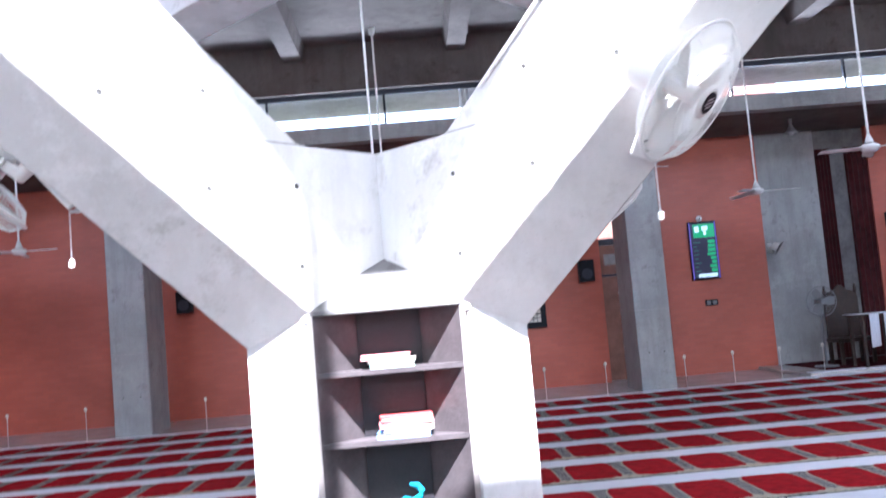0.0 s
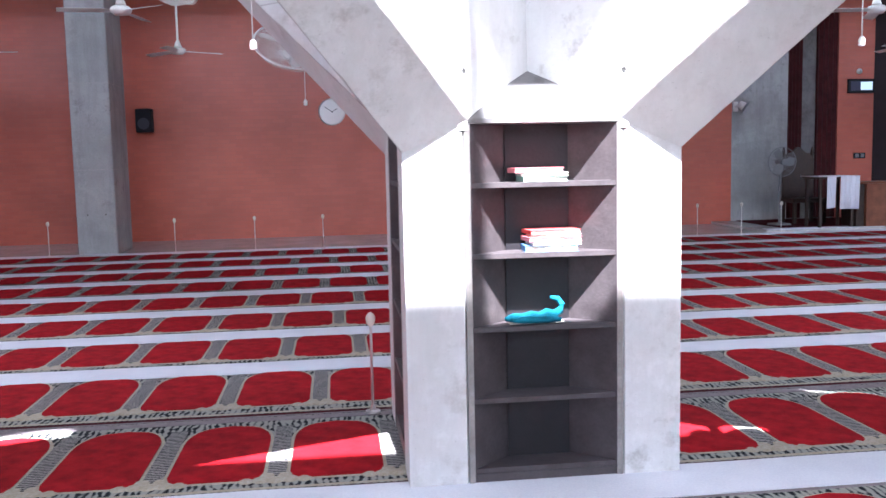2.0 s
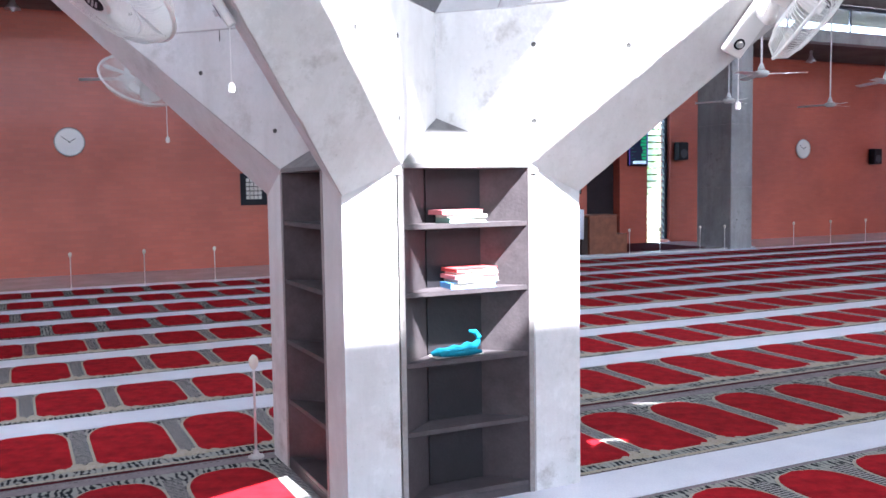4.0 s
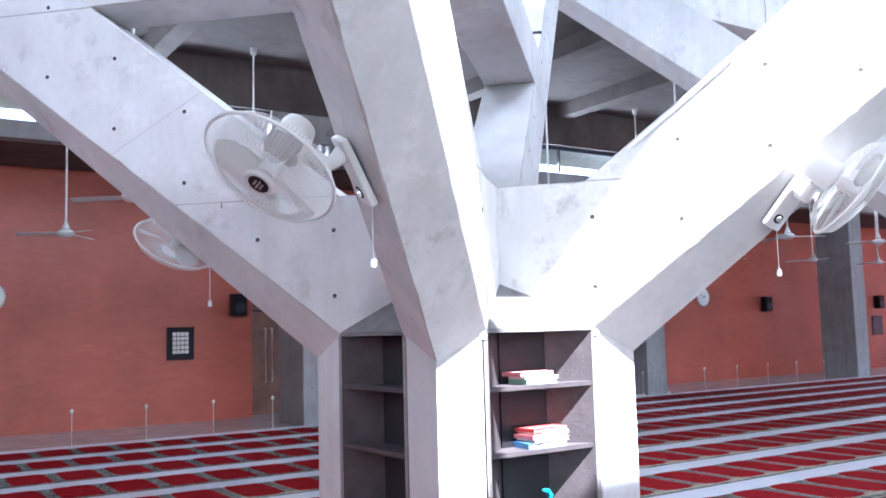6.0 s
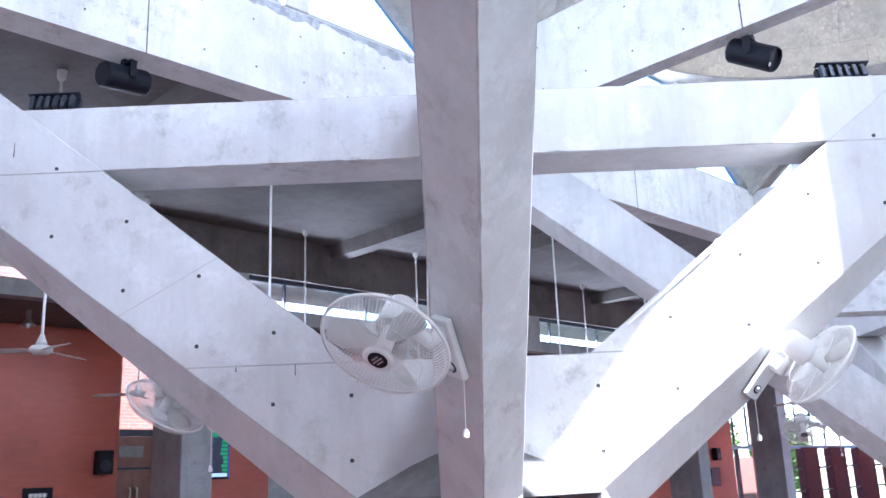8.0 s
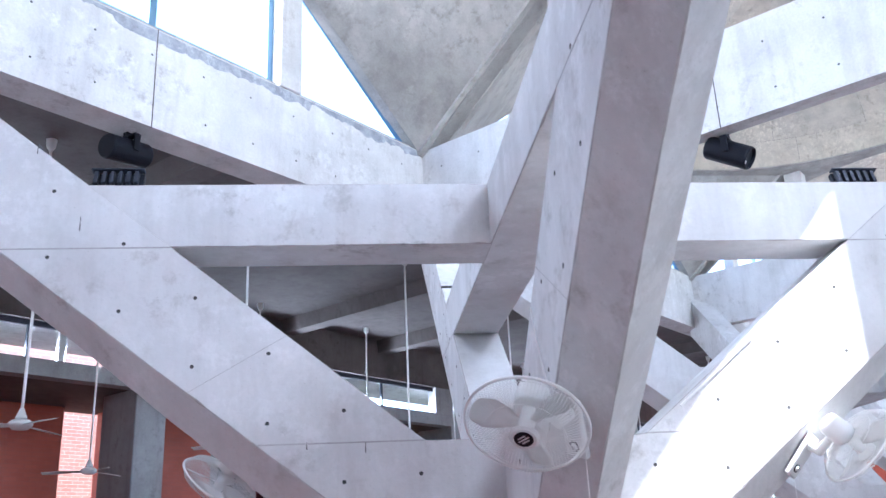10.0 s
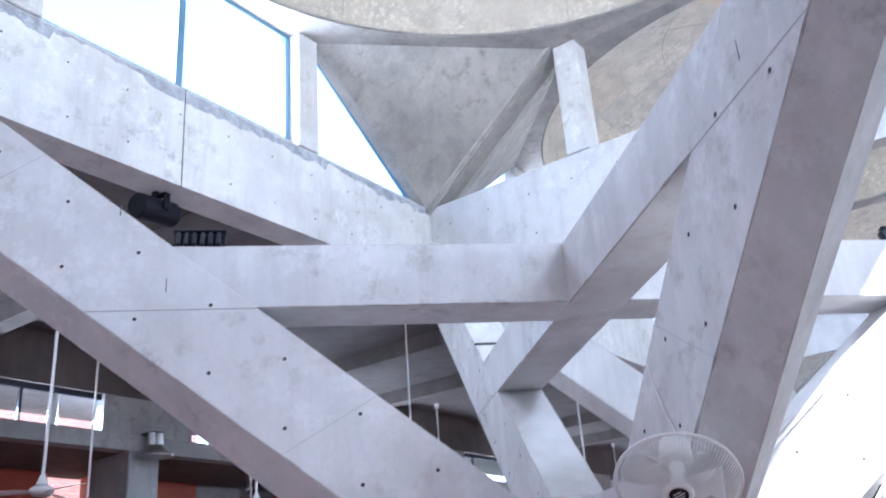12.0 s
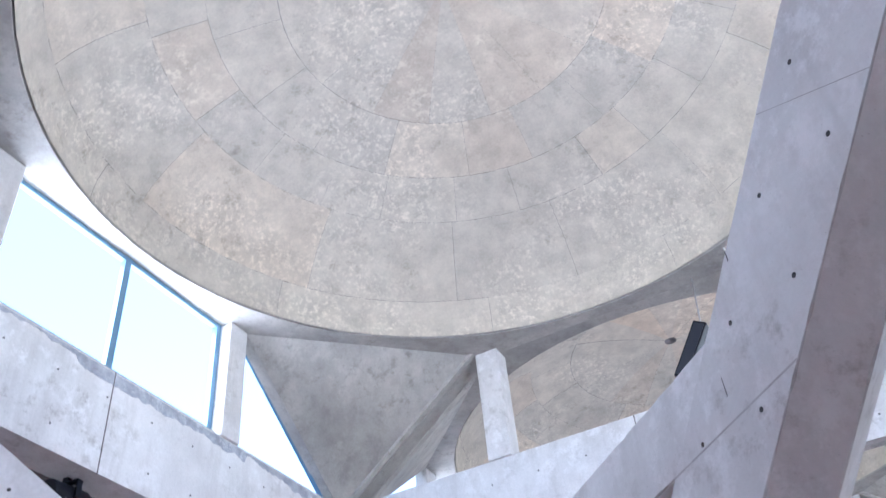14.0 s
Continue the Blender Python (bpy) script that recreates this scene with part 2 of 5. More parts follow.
BLACK = material("black_plastic", (0.006, 0.007, 0.012), 0.5, spec=0.2)
HOLE = material("form_hole", (0.09, 0.088, 0.085), 0.9, dark=(0.04, 0.04, 0.04), scale=20, fine=90)
WHITE = material("white_plastic", (0.74, 0.74, 0.72), 0.35)
GREY_PLASTIC = material("grey_plastic", (0.16, 0.165, 0.175), 0.45)
STEEL = material("steel", (0.6, 0.6, 0.6), 0.3, 1.0)
ALU_BLUE = material("blue_grey_aluminium", (0.15, 0.27, 0.38), 0.4, 0.2)
ALU_DARK = material("dark_aluminium", (0.03, 0.035, 0.05), 0.4, 0.3)
DRAPE = material("maroon_curtain", (0.085, 0.016, 0.018), 0.9, dark=(0.045, 0.008, 0.010), scale=6, fine=60)
DARK_NICHE = material("dark_niche_back", (0.022, 0.010, 0.014), 0.7, dark=(0.012, 0.006, 0.008), scale=3, fine=40)
WOOD = material("red_brown_wood", (0.22, 0.075, 0.035), 0.45, dark=(0.13, 0.04, 0.018), scale=7, fine=50)
DOOR_BROWN = material("brown_door_veneer", (0.26, 0.12, 0.085), 0.35, dark=(0.17, 0.075, 0.052), scale=4, fine=40)
WOOD_DARK = material("dark_carved_wood", (0.035, 0.017, 0.011), 0.5, dark=(0.015, 0.008, 0.006), scale=14, fine=60)
PINK = material("pink_cover", (0.62, 0.20, 0.22), 0.6)
RED_COVER = material("red_cover", (0.60, 0.07, 0.07), 0.6)
GREEN_COVER = material("pale_green_cover", (0.30, 0.52, 0.44), 0.6)
BLUE_COVER = material("blue_cover", (0.12, 0.32, 0.62), 0.6)
PAPER = material("paper", (0.75, 0.72, 0.66), 0.8, dark=(0.6, 0.57, 0.5), scale=3, fine=200)
TEAL = material("teal_cloth", (0.0, 0.20, 0.29), 0.85, dark=(0.0, 0.10, 0.15), scale=10, fine=120)
LEAF = material("leaves", (0.12, 0.20, 0.055), 0.7, dark=(0.06, 0.12, 0.025), scale=4, fine=40)
BARK = material("bark", (0.12, 0.085, 0.06), 0.9, dark=(0.07, 0.05, 0.035), scale=8, fine=60)
GRASS = material("dry_grass_ground", (0.17, 0.17, 0.08), 0.95, dark=(0.09, 0.10, 0.04), scale=1.5, fine=40)


def glow(name, colour, strength):
    m = material(name, colour, 0.3)
    b = m.node_tree.nodes["Principled BSDF"]
    b.inputs["Emission Color"].default_value, b.inputs["Emission Strength"].default_value = (*colour, 1), strength
    return m


SCREEN_GREEN = glow("green_display", (0.01, 0.30, 0.12), 0.09)
SCREEN_TEAL = glow("teal_display", (0.02, 0.10, 0.12), 0.03)
SCREEN_BLUE = glow("blue_display", (0.015, 0.02, 0.06), 0.015)
SCREEN_VIOLET = glow("violet_led_edge", (0.12, 0.08, 0.45), 0.07)
SCREEN_WHITE = glow("pale_display", (0.45, 0.60, 0.75), 0.12)
GLASS = bpy.data.materials.new("window_glass")
GLASS.use_nodes = True
_b = GLASS.node_tree.nodes["Principled BSDF"]
_b.inputs["Roughness"].default_value, _b.inputs["Transmission Weight"].default_value, _b.inputs["IOR"].default_value = 0.02, 1.0, 1.1


LOUVRE = GLASS.copy()
LOUVRE.name = "louvre_glass"
LOUVRE.node_tree.nodes["Principled BSDF"].inputs["Roughness"].default_value = 0.28
LOUVRE.node_tree.nodes["Principled BSDF"].inputs["Base Color"].default_value = (0.86, 0.94, 0.90, 1)


# ---- mesh helpers ----
def mesh_ob(name, bm, mat, parent=None, label="", smooth=False):
    me = bpy.data.meshes.new(name)
    bmesh.ops.recalc_face_normals(bm, faces=bm.faces[:])
    bm.to_mesh(me)
    bm.free()
    for m in (mat if isinstance(mat, (list, tuple)) else [mat]):
        me.materials.append(m)
    if smooth:
        me.shade_smooth()
    ob = new(name, me)
    if parent:
        ob.parent = parent
    if label:
        ob["label"] = label
    return ob


part = mesh_ob


def thing(name, label, category, group="", at=None, kind=""):
    ob = tagged(new(name), label, category, group, kind)
    if at is not None:
        ob.matrix_world = at
    return ob


def add_box(bm, x0, x1, y0, y1, z0, z1, m=None, bev=0.0):
    r = bmesh.ops.create_cube(bm, size=1)
    vs = r["verts"]
    for v in vs:
        v.co = Vector(((x0 + x1) / 2 + v.co.x * (x1 - x0), (y0 + y1) / 2 + v.co.y * (y1 - y0), (z0 + z1) / 2 + v.co.z * (z1 - z0)))
    if bev:
        es = list({e for v in vs for e in v.link_edges})
        r = bmesh.ops.bevel(bm, geom=es, offset=bev, segments=2, affect="EDGES", profile=0.5)
        vs = list({v for f in r["faces"] for v in f.verts} | {v for v in vs if v.is_valid})
    if m:
        bmesh.ops.transform(bm, matrix=m, verts=vs)
    return vs


def box(x0, x1, y0, y1, z0, z1, bev=0.0, m=None):
    bm = bmesh.new()
    add_box(bm, x0, x1, y0, y1, z0, z1, m, bev)
    return bm


def add_prism(bm, poly, z0, z1):
    """An upright prism over a plan polygon; z1 may be a list, one height a corner."""
    tops = z1 if isinstance(z1, (list, tuple)) else [z1] * len(poly)
    lo = [bm.verts.new((x, y, z0)) for x, y in poly]
    hi = [bm.verts.new((x, y, z)) for (x, y), z in zip(poly, tops)]
    k = len(poly)
    for i in range(k):
        bm.faces.new((lo[i], lo[(i + 1) % k], hi[(i + 1) % k], hi[i]))
    bm.faces.new(lo[::-1])
    bm.faces.new(hi)
    return lo + hi


def add_loft(bm, rings, caps=True):
    """Skins a row of closed rings of equal length."""
    vs = [[bm.verts.new(p) for p in r] for r in rings]
    k = len(vs[0])
    for a, b in zip(vs, vs[1:]):
        for i in range(k):
            bm.faces.new((a[i], a[(i + 1) % k], b[(i + 1) % k], b[i]))
    if caps:
        bm.faces.new(vs[0][::-1])
        bm.faces.new(vs[-1])
    return vs


def add_tube(bm, pts, r, seg=8, caps=True):
    """A round tube along points; r one radius or one for each point."""
    pts = [Vector(p) for p in pts]
    rs = r if isinstance(r, (list, tuple)) else [r] * len(pts)
    rings = []
    for i, p in enumerate(pts):
        d = (pts[min(i + 1, len(pts) - 1)] - pts[max(i - 1, 0)]).normalized()
        q = d.to_track_quat("Z", "Y")
        rings.append([p + q @ Vector((math.cos(a) * rs[i], math.sin(a) * rs[i], 0)) for a in (2 * math.pi * j / seg for j in range(seg))])
    return add_loft(bm, rings, caps)


def add_lathe(bm, profile, seg=24, m=None, caps=True):
    """Turns (radius, height) pairs about z."""
    rings = [[Vector((r * math.cos(2 * math.pi * j / seg), r * math.sin(2 * math.pi * j / seg), z)) for j in range(seg)] for r, z in profile]
    if m:
        rings = [[m @ p for p in r] for r in rings]
    return add_loft(bm, rings, caps)



# ---- the bays: column, ring beam, dome ----
CX, CY = -0.145, 4.57                     # the column that is walked round
RX, RY, H, BAY = -0.21, 4.62, 4.36, 8.95  # the ring's centre, half its clear width, spacing of bays
HW, NW, W = 0.62, 0.362, 0.41             # half widths of column and shelf niche, limb's thickness
Z_NICHE, Z_CORNER, Z_CORE, SLOPE = 1.58, 1.45, 2.33, 0.775
Z_T0, Z_T1 = 3.55, 3.97
FLOOR = -0.05                            # level of the marble
Z_R0, Z_R1, Z_SL = 6.05, 7.22, 8.9
P0, P1 = 1.69, 2.03                       # inner and outer edge of the ring's posts


def limb_lo(a):
    return Z_NICHE + SLOPE * (a - 0.685)


def limb_hi(a):
    return Z_CORE + 0.80 * (a - 0.67)


def ridge(a):
    return max(0.20, 0.30 - 0.048 * (a - 0.67))


def limb_section(a, lo, hi, ridge):
    return [Vector(p) for p in ((a, -W / 2, lo), (a, 0, lo - ridge), (a, W / 2, lo), (a, W / 2, hi), (a, -W / 2, hi))]


def turned(bm, deg):
    bmesh.ops.transform(bm, matrix=pose(0, 0, 0, 0, 0, deg), verts=bm.verts[:])
    return bm


def chipped(bm, size=0.006, cuts=0):
    """Softens the long edges of cast concrete a little."""
    es = [e for e in bm.edges if len(e.link_faces) == 2 and e.calc_face_angle(0) > 0.5]
    bmesh.ops.bevel(bm, geom=es, offset=size, segments=1, affect="EDGES", profile=0.5)
    return bm


# tie hole: a proud dark plug, its colour standing in for a recess's shade
hole_bm = bmesh.new()
add_lathe(hole_bm, [(0.0125, -0.004), (0.0125, 0.0012), (0.0095, 0.0022), (0.0, 0.0006)], 10)
HOLE_MESH = bpy.data.meshes.new("tie_hole")
hole_bm.to_mesh(HOLE_MESH)
hole_bm.free()
HOLE_MESH.materials.append(HOLE)


def tie_hole(parent, place, normal):
    ob = new("tie_hole", HOLE_MESH)
    ob.parent = parent
    ob.matrix_local = Matrix.Translation(place) @ Vector(normal).to_track_quat("Z", "Y").to_matrix().to_4x4()


def worn_loft(bm, section, places, seed):
    """A cast member along a line: section(a) gives its corners; its edges are chipped unevenly. Edge faces take the second material."""
    rnd = random.Random(seed)
    rings = []
    for a in places:
        cs = section(a)
        k = len(cs)
        ring = []
        for i, c in enumerate(cs):
            r = 0.004 + 0.004 * rnd.random()
            if rnd.random() < 0.12:
                r = rnd.uniform(0.007, 0.013)
            for o in (cs[i - 1], cs[(i + 1) % k]):
                ring.append(bm.verts.new(c + (o - c).normalized() * r))
        rings.append(ring)
    for a, b in zip(rings, rings[1:]):
        k = len(a)
        for i in range(k):
            f = bm.faces.new((a[i], a[(i + 1) % k], b[(i + 1) % k], b[i]))
            f.material_index = 1 if i % 2 == 0 else 0
    bm.faces.new(rings[0][::-1])
    bm.faces.new(rings[-1])


def steps(a0, a1, d):
    n = max(1, round((a1 - a0) / d))
    return [a0 + (a1 - a0) * i / n for i in range(n + 1)]


def build_column(holes=True):
    col = thing("concrete_column", "branching bare concrete column with four slanted limbs, standing on the carpet", "column", "branching columns")
    end = (H + 0.1) * math.sqrt(2)
    for q in range(4):
        bm = bmesh.new()
        add_prism(bm, [(0, 0), (HW, NW), (HW, HW), (NW, HW)], FLOOR, [Z_NICHE, Z_NICHE, Z_CORNER, Z_NICHE])
        part("leg", turned(bm, 90 * q), CONC, col)
        bm = bmesh.new()
        def section(a):
            if a < 0.66:
                return [Vector((a, p.y, p.z)) for p in limb_section(0, Z_NICHE - 0.1, Z_CORE - 0.001 * q, 0.02)]
            return limb_section(a, limb_lo(a), limb_hi(a), ridge(a))
        worn_loft(bm, section, [0, 0.6] + (steps(0.67, end, 0.055) if holes else steps(0.67, end, 0.5)), 40 + q)
        limb = part("limb", turned(bm, 45 + 90 * q), [CONC, WORN if holes else CONC], col)
        if holes:
            r = pose(0, 0, 0, 0, 0, 45 + 90 * q)
            # casting seams across the limb's sides
            for z in (Z_CORE, Z_T0):
                a_lo, a_hi = 0.685 + (z - Z_NICHE) / SLOPE, 0.67 + (z - Z_CORE) / 0.80
                bm = bmesh.new()
                add_box(bm, a_hi, a_lo - 0.01, -W / 2 - 0.0012, W / 2 + 0.0012, z - 0.0045, z + 0.0045)
                part("casting_seam", turned(bm, 45 + 90 * q), SEAM, limb)
            for a, z, ln in ((1.02, Z_CORE - 0.03, 0.035), (1.36, Z_CORE - 0.012, 0.022), (2.75, Z_T0 + 0.16, 0.05), (3.05, Z_T1 + 0.25, 0.04)):
                bm = bmesh.new()
                add_loft(bm, [[(a + u * w, s * (W / 2 + 0.001), z + v) for u, v in ((-1, -ln), (1, -ln * 0.8), (0.4, ln), (-0.6, ln * 0.9))] for s, w in ((-1, 0.0035), (1, 0.0035))])
                part("chip", turned(bm, 45 + 90 * q), HOLE, limb, "dark narrow chip in the concrete")
            for a in (2.05, 4.1):
                bm = bmesh.new()
                add_loft(bm, [[(a + u, s * (W / 2 + 0.0012), z) for u, z in ((0, limb_lo(a) + 0.01), (0.006, limb_lo(a) + 0.01), (-0.56, limb_hi(a - 0.56) - 0.01), (-0.566, limb_hi(a - 0.56) - 0.01))] for s in (-1, 1)])
                part("casting_seam", turned(bm, 45 + 90 * q), SEAM, limb)
            for k in range(11):
                a = 0.70 + 0.445 * k
                for f in (0.22, 0.75):
                    for s in (-1, 1):
                        z = limb_lo(a) + f * (limb_hi(a) - limb_lo(a)) if a > 0.9 else (1.78 if f < 0.5 else 2.14)
                        tie_hole(limb, r @ Vector((a, s * W / 2, z)), r.to_3x3() @ Vector((0, s, 0)))
    for q in (0, 1):
        d, L = 0.002 * q, 2.72
        sec = ((-W / 2 + d, Z_T0 + d), (W / 2 - d, Z_T0 + d), (W / 2 - d, Z_T1 + d), (-W / 2 + d, Z_T1 + d))
        bm = bmesh.new()
        worn_loft(bm, lambda x: [Vector((x, b * 0.994, z)) for b, z in sec], steps(-L, L, 0.07), 60 + q)
        part("tie_beam", turned(bm, 45 + 90 * q), [CONC, WORN if holes else CONC], col)
    for q in range(4):
        # sloping fillet above each shelf niche, its shade put into a dark colour
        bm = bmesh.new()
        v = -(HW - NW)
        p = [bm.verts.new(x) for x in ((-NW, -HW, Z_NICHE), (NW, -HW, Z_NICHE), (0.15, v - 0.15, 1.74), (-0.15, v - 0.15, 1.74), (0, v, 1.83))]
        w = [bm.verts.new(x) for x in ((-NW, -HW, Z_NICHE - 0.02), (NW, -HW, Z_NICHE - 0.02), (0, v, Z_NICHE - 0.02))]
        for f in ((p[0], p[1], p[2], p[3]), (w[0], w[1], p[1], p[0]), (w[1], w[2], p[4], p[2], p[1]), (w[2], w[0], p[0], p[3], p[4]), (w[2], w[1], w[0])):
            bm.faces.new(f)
        part("fillet", turned(bm, 90 * q), CONC_DARK, col, "sloping fillet, coloured dark for its shade")
        # triangle coloured dark in place of a shaded recess
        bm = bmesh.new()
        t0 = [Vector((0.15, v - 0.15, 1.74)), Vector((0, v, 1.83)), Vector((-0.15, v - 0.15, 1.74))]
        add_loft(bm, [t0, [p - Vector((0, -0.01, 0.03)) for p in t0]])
        part("mortar_infill", turned(bm, 90 * q), CONC_DARK, col, "small triangle coloured dark as a shaded recess")
    return col


def dome_panels(R, z0, rise):
    """The dome's inner skin: cast panels in rings, each a piece of its own with open joints."""
    bm = bmesh.new()
    edges = (0.0, 0.25, 0.68, 0.88, 1.10, 1.545)
    counts = (9, 12, 20, 16, 15)
    rnd = random.Random(5)
    for i, cnt in enumerate(counts):
        t0, t1 = edges[i], edges[i + 1]
        start = 0.0 if i % 2 else math.pi / cnt
        # uneven panel widths
        cutsa = [start + 2 * math.pi * (k + rnd.uniform(-0.14, 0.14)) / cnt for k in range(cnt)]
        cutsa.append(cutsa[0] + 2 * math.pi)
        for k in range(cnt):
            a0, a1 = cutsa[k], cutsa[k + 1]
            dz = rnd.uniform(-0.003, 0.003)
            warm = (i == len(counts) - 1 and rnd.random() < 0.5) or (i > 1 and rnd.random() < 0.07)
            g = (0.0012 + 0.0022 * rnd.random()) / R
            na = max(2, round((a1 - a0) / 0.1))
            nt = max(1, round((t1 - t0) / 0.1))
            grid = []
            for u in range(nt + 1):
                t = t0 + g + (t1 - t0 - 2 * g) * u / nt
                r, z = (R + dz) * math.cos(t), z0 + (rise + dz) * math.sin(t)
                grid.append([bm.verts.new((r * math.cos(a), r * math.sin(a), z)) for a in (a0 + g + (a1 - a0 - 2 * g) * v / na for v in range(na + 1))])
            for u in range(nt):
                for v in range(na):
                    bm.faces.new((grid[u][v], grid[u][v + 1], grid[u + 1][v + 1], grid[u + 1][v])).material_index = 1 if warm else 0
    return bm


def build_ring(holes=True):
    ring = thing("dome_bay", "bare concrete dome on a square ring beam with clerestory windows", "dome", "domes", None, "structure")
    T = BAY / 2 - H
    for q in range(4):
        glazed = q in (0, 2)
        k = H + (0.42 if glazed else T - 0.002)
        bm = bmesh.new()
        kx = H + T
        add_prism(bm, [(-H, -H), (H, -H), (kx if glazed else k, -k), (-kx if glazed else -k, -k)], Z_R0, Z_R1)
        beam = part("ring_beam", turned(chipped(bm, 0.012), 90 * q), CONC_RING, ring)
        # weathered sill on top of the beam
        bm = box(-H + 0.03, H - 0.03, -H - 0.40, -H - 0.06, Z_R1, Z_R1 + 0.07, 0.015)
        if glazed:
            part("sill", turned(bm, 90 * q), CONC_DOME, ring)
        else:
            bm.free()
        if glazed and holes:
            # weathered lip with a ragged lower edge
            rnd = random.Random(70 + q)
            bm = bmesh.new()
            cols = []
            h = 0.08
            for j in range(241):
                h = min(max(h + rnd.uniform(-0.022, 0.022), 0.02), 0.15)
                if rnd.random() < 0.05:
                    h = rnd.uniform(0.02, 0.17)
                x = -H + 0.05 + (2 * H - 0.10) * j / 240
                cols.append([bm.verts.new(p) for p in ((x, -H + 0.0035, Z_R1 - 0.012), (x, -H + 0.0035, Z_R1 - 0.012 - h), (x, -H - 0.002, Z_R1 - 0.012 - h), (x, -H - 0.002, Z_R1 - 0.012))])
            for a, b in zip(cols, cols[1:]):
                for c in range(4):
                    bm.faces.new((a[c], a[(c + 1) % 4], b[(c + 1) % 4], b[c]))
            part("weathered_lip", turned(bm, 90 * q), GRIME, ring, "blue-grey weathered upper edge")
        bm = box(-0.006, 0.006, -H - 0.01, -H + 0.004, Z_R0 - 0.003, Z_R1 + 0.003)
        part("joint", turned(bm, 90 * q), CONC_ROOF, ring)
        if holes:
            r = pose(0, 0, 0, 0, 0, 90 * q)
            for j in range(13):
                for zz in (0.22, 0.72):
                    tie_hole(beam, r @ Vector((-3.96 + 0.66 * j + 0.05 * (zz > 0.5), -H, Z_R0 + zz * (Z_R1 - Z_R0))), r.to_3x3() @ Vector((0, 1, 0)))
        for s in (-1, 1):
            a, b = sorted((s * P0, s * P1))
            part("post", turned(chipped(box(a, b, -H - 0.19, -H + 0.04, Z_R1, Z_SL), 0.01), 90 * q), CONC_RING, ring)
        # pendentive: a leaning triangle across the corner, with a rib along each leaning edge
        tri = [Vector((H - 0.02, -H + 0.02, Z_R1 - 0.1)), Vector((H - 0.02, -P1, Z_SL)), Vector((P1, -H + 0.02, Z_SL))]
        bm = bmesh.new()
        add_loft(bm, [tri, [p + Vector((0.12, -0.12, 0.0)) for p in tri]])
        part("pendentive", turned(bm, 90 * q), CONC_DOME, ring)
        for e in (1, 2):
            bm = bmesh.new()
            a, b = tri[0], tri[e]
            wide = 0.36 if (e == 1) == glazed else 0.16  # the open sides have broad ribs
            side = Vector((0.0, -wide, 0)) if e == 2 else Vector((wide, 0, 0))
            inn = Vector((0.11, 0, 0.0)) if e == 2 else Vector((0, -0.11, 0.0))
            add_loft(bm, [[p, p + side, p + side + inn, p + inn] for p in (a + Vector((0, 0, 0.02)), b)])
            part("rib", turned(bm, 90 * q), CONC_DOME, ring)
        if glazed:
            zt = Z_R1 + 0.07
            bm = bmesh.new()
            for x in (-P0 + 0.035, 0, P0 - 0.035):
                add_box(bm, x - 0.045, x + 0.045, -H - 0.20, -H - 0.13, zt, Z_SL)
            for z in (zt + 0.03, Z_SL - 0.035):
                add_box(bm, -P0, P0, -H - 0.197, -H - 0.133, z - 0.03, z + 0.03)
            part("window_frame", turned(bm, 90 * q), ALU_BLUE, ring, "blue-grey aluminium window frame")
            for s in (-1, 1):
                bm = bmesh.new()
                a, b = Vector((s * (H - 0.22), -H - 0.16, zt + 0.02)), Vector((s * (P1 + 0.12), -H - 0.16, Z_SL - 0.02))
                add_loft(bm, [[p + Vector(o) for o in ((-0.035, -0.035, 0), (0.035, -0.035, 0), (0.035, 0.035, 0), (-0.035, 0.035, 0))] for p in (a, b)])
                add_box(bm, *sorted((s * P1, s * (H - 0.2))), -H - 0.195, -H - 0.135, zt, zt + 0.05)
                part("side_light_frame", turned(bm, 90 * q), ALU_BLUE, ring, "blue-grey slanted window frame")
    R, seg = H - 0.08, 72
    bm = bmesh.new()
    inner, outer = [], []
    for j in range(seg):
        a = 2 * math.pi * (j + 0.5) / seg
        c, s = math.cos(a), math.sin(a)
        e = (BAY / 2) / max(abs(c), abs(s))
        inner.append((R * c, R * s))
        outer.append((e * c, e * s * (1.03 if abs(s) > abs(c) else 1)))
    vi0, vo0, vi1, vo1 = ([bm.verts.new((x, y, z)) for x, y in pts] for pts, z in ((inner, Z_SL), (outer, Z_SL), (inner, Z_SL + 0.12), (outer, Z_SL + 0.3)))
    for j in range(seg):
        k = (j + 1) % seg
        for f in ((vi0[j], vi0[k], vo0[k], vo0[j]), (vi1[k], vi1[j], vo1[j], vo1[k]), (vi0[k], vi0[j], vi1[j], vi1[k]), (vo0[j], vo0[k], vo1[k], vo1[j])):
            bm.faces.new(f)
    part("slab", bm, CONC_DOME, ring)
    z0, rise = Z_SL + 0.02, 2.05
    bm = dome_panels(R - 0.02, z0, rise)
    part("dome_lining", bm, [CONC_PANEL, CONC_WARM], ring, "patched concrete dome lining")
    bm = bmesh.new()
    prof = [(R * math.cos(t) + 0.010, z0 + (rise + 0.018) * math.sin(t)) for t in (math.pi / 2 * i / 14 for i in range(14))] + [(0.01, z0 + rise + 0.018), (0.01, z0 + rise + 0.3)]
    prof += [((R + 0.22) * math.cos(t), z0 + (rise + 0.3) * math.sin(t)) for t in (math.pi / 2 * i / 14 for i in range(13, -1, -1))]
    add_lathe(bm, prof, 64, caps=False)
    part("dome_shell", bm, CONC_DARK, ring, smooth=True)
    return ring


column = build_column()
column.matrix_world = pose(CX, CY, 0)
bay = build_ring()
bay.matrix_world = pose(RX, RY, 0)
far_column, far_bay = build_column(False), build_ring(False)
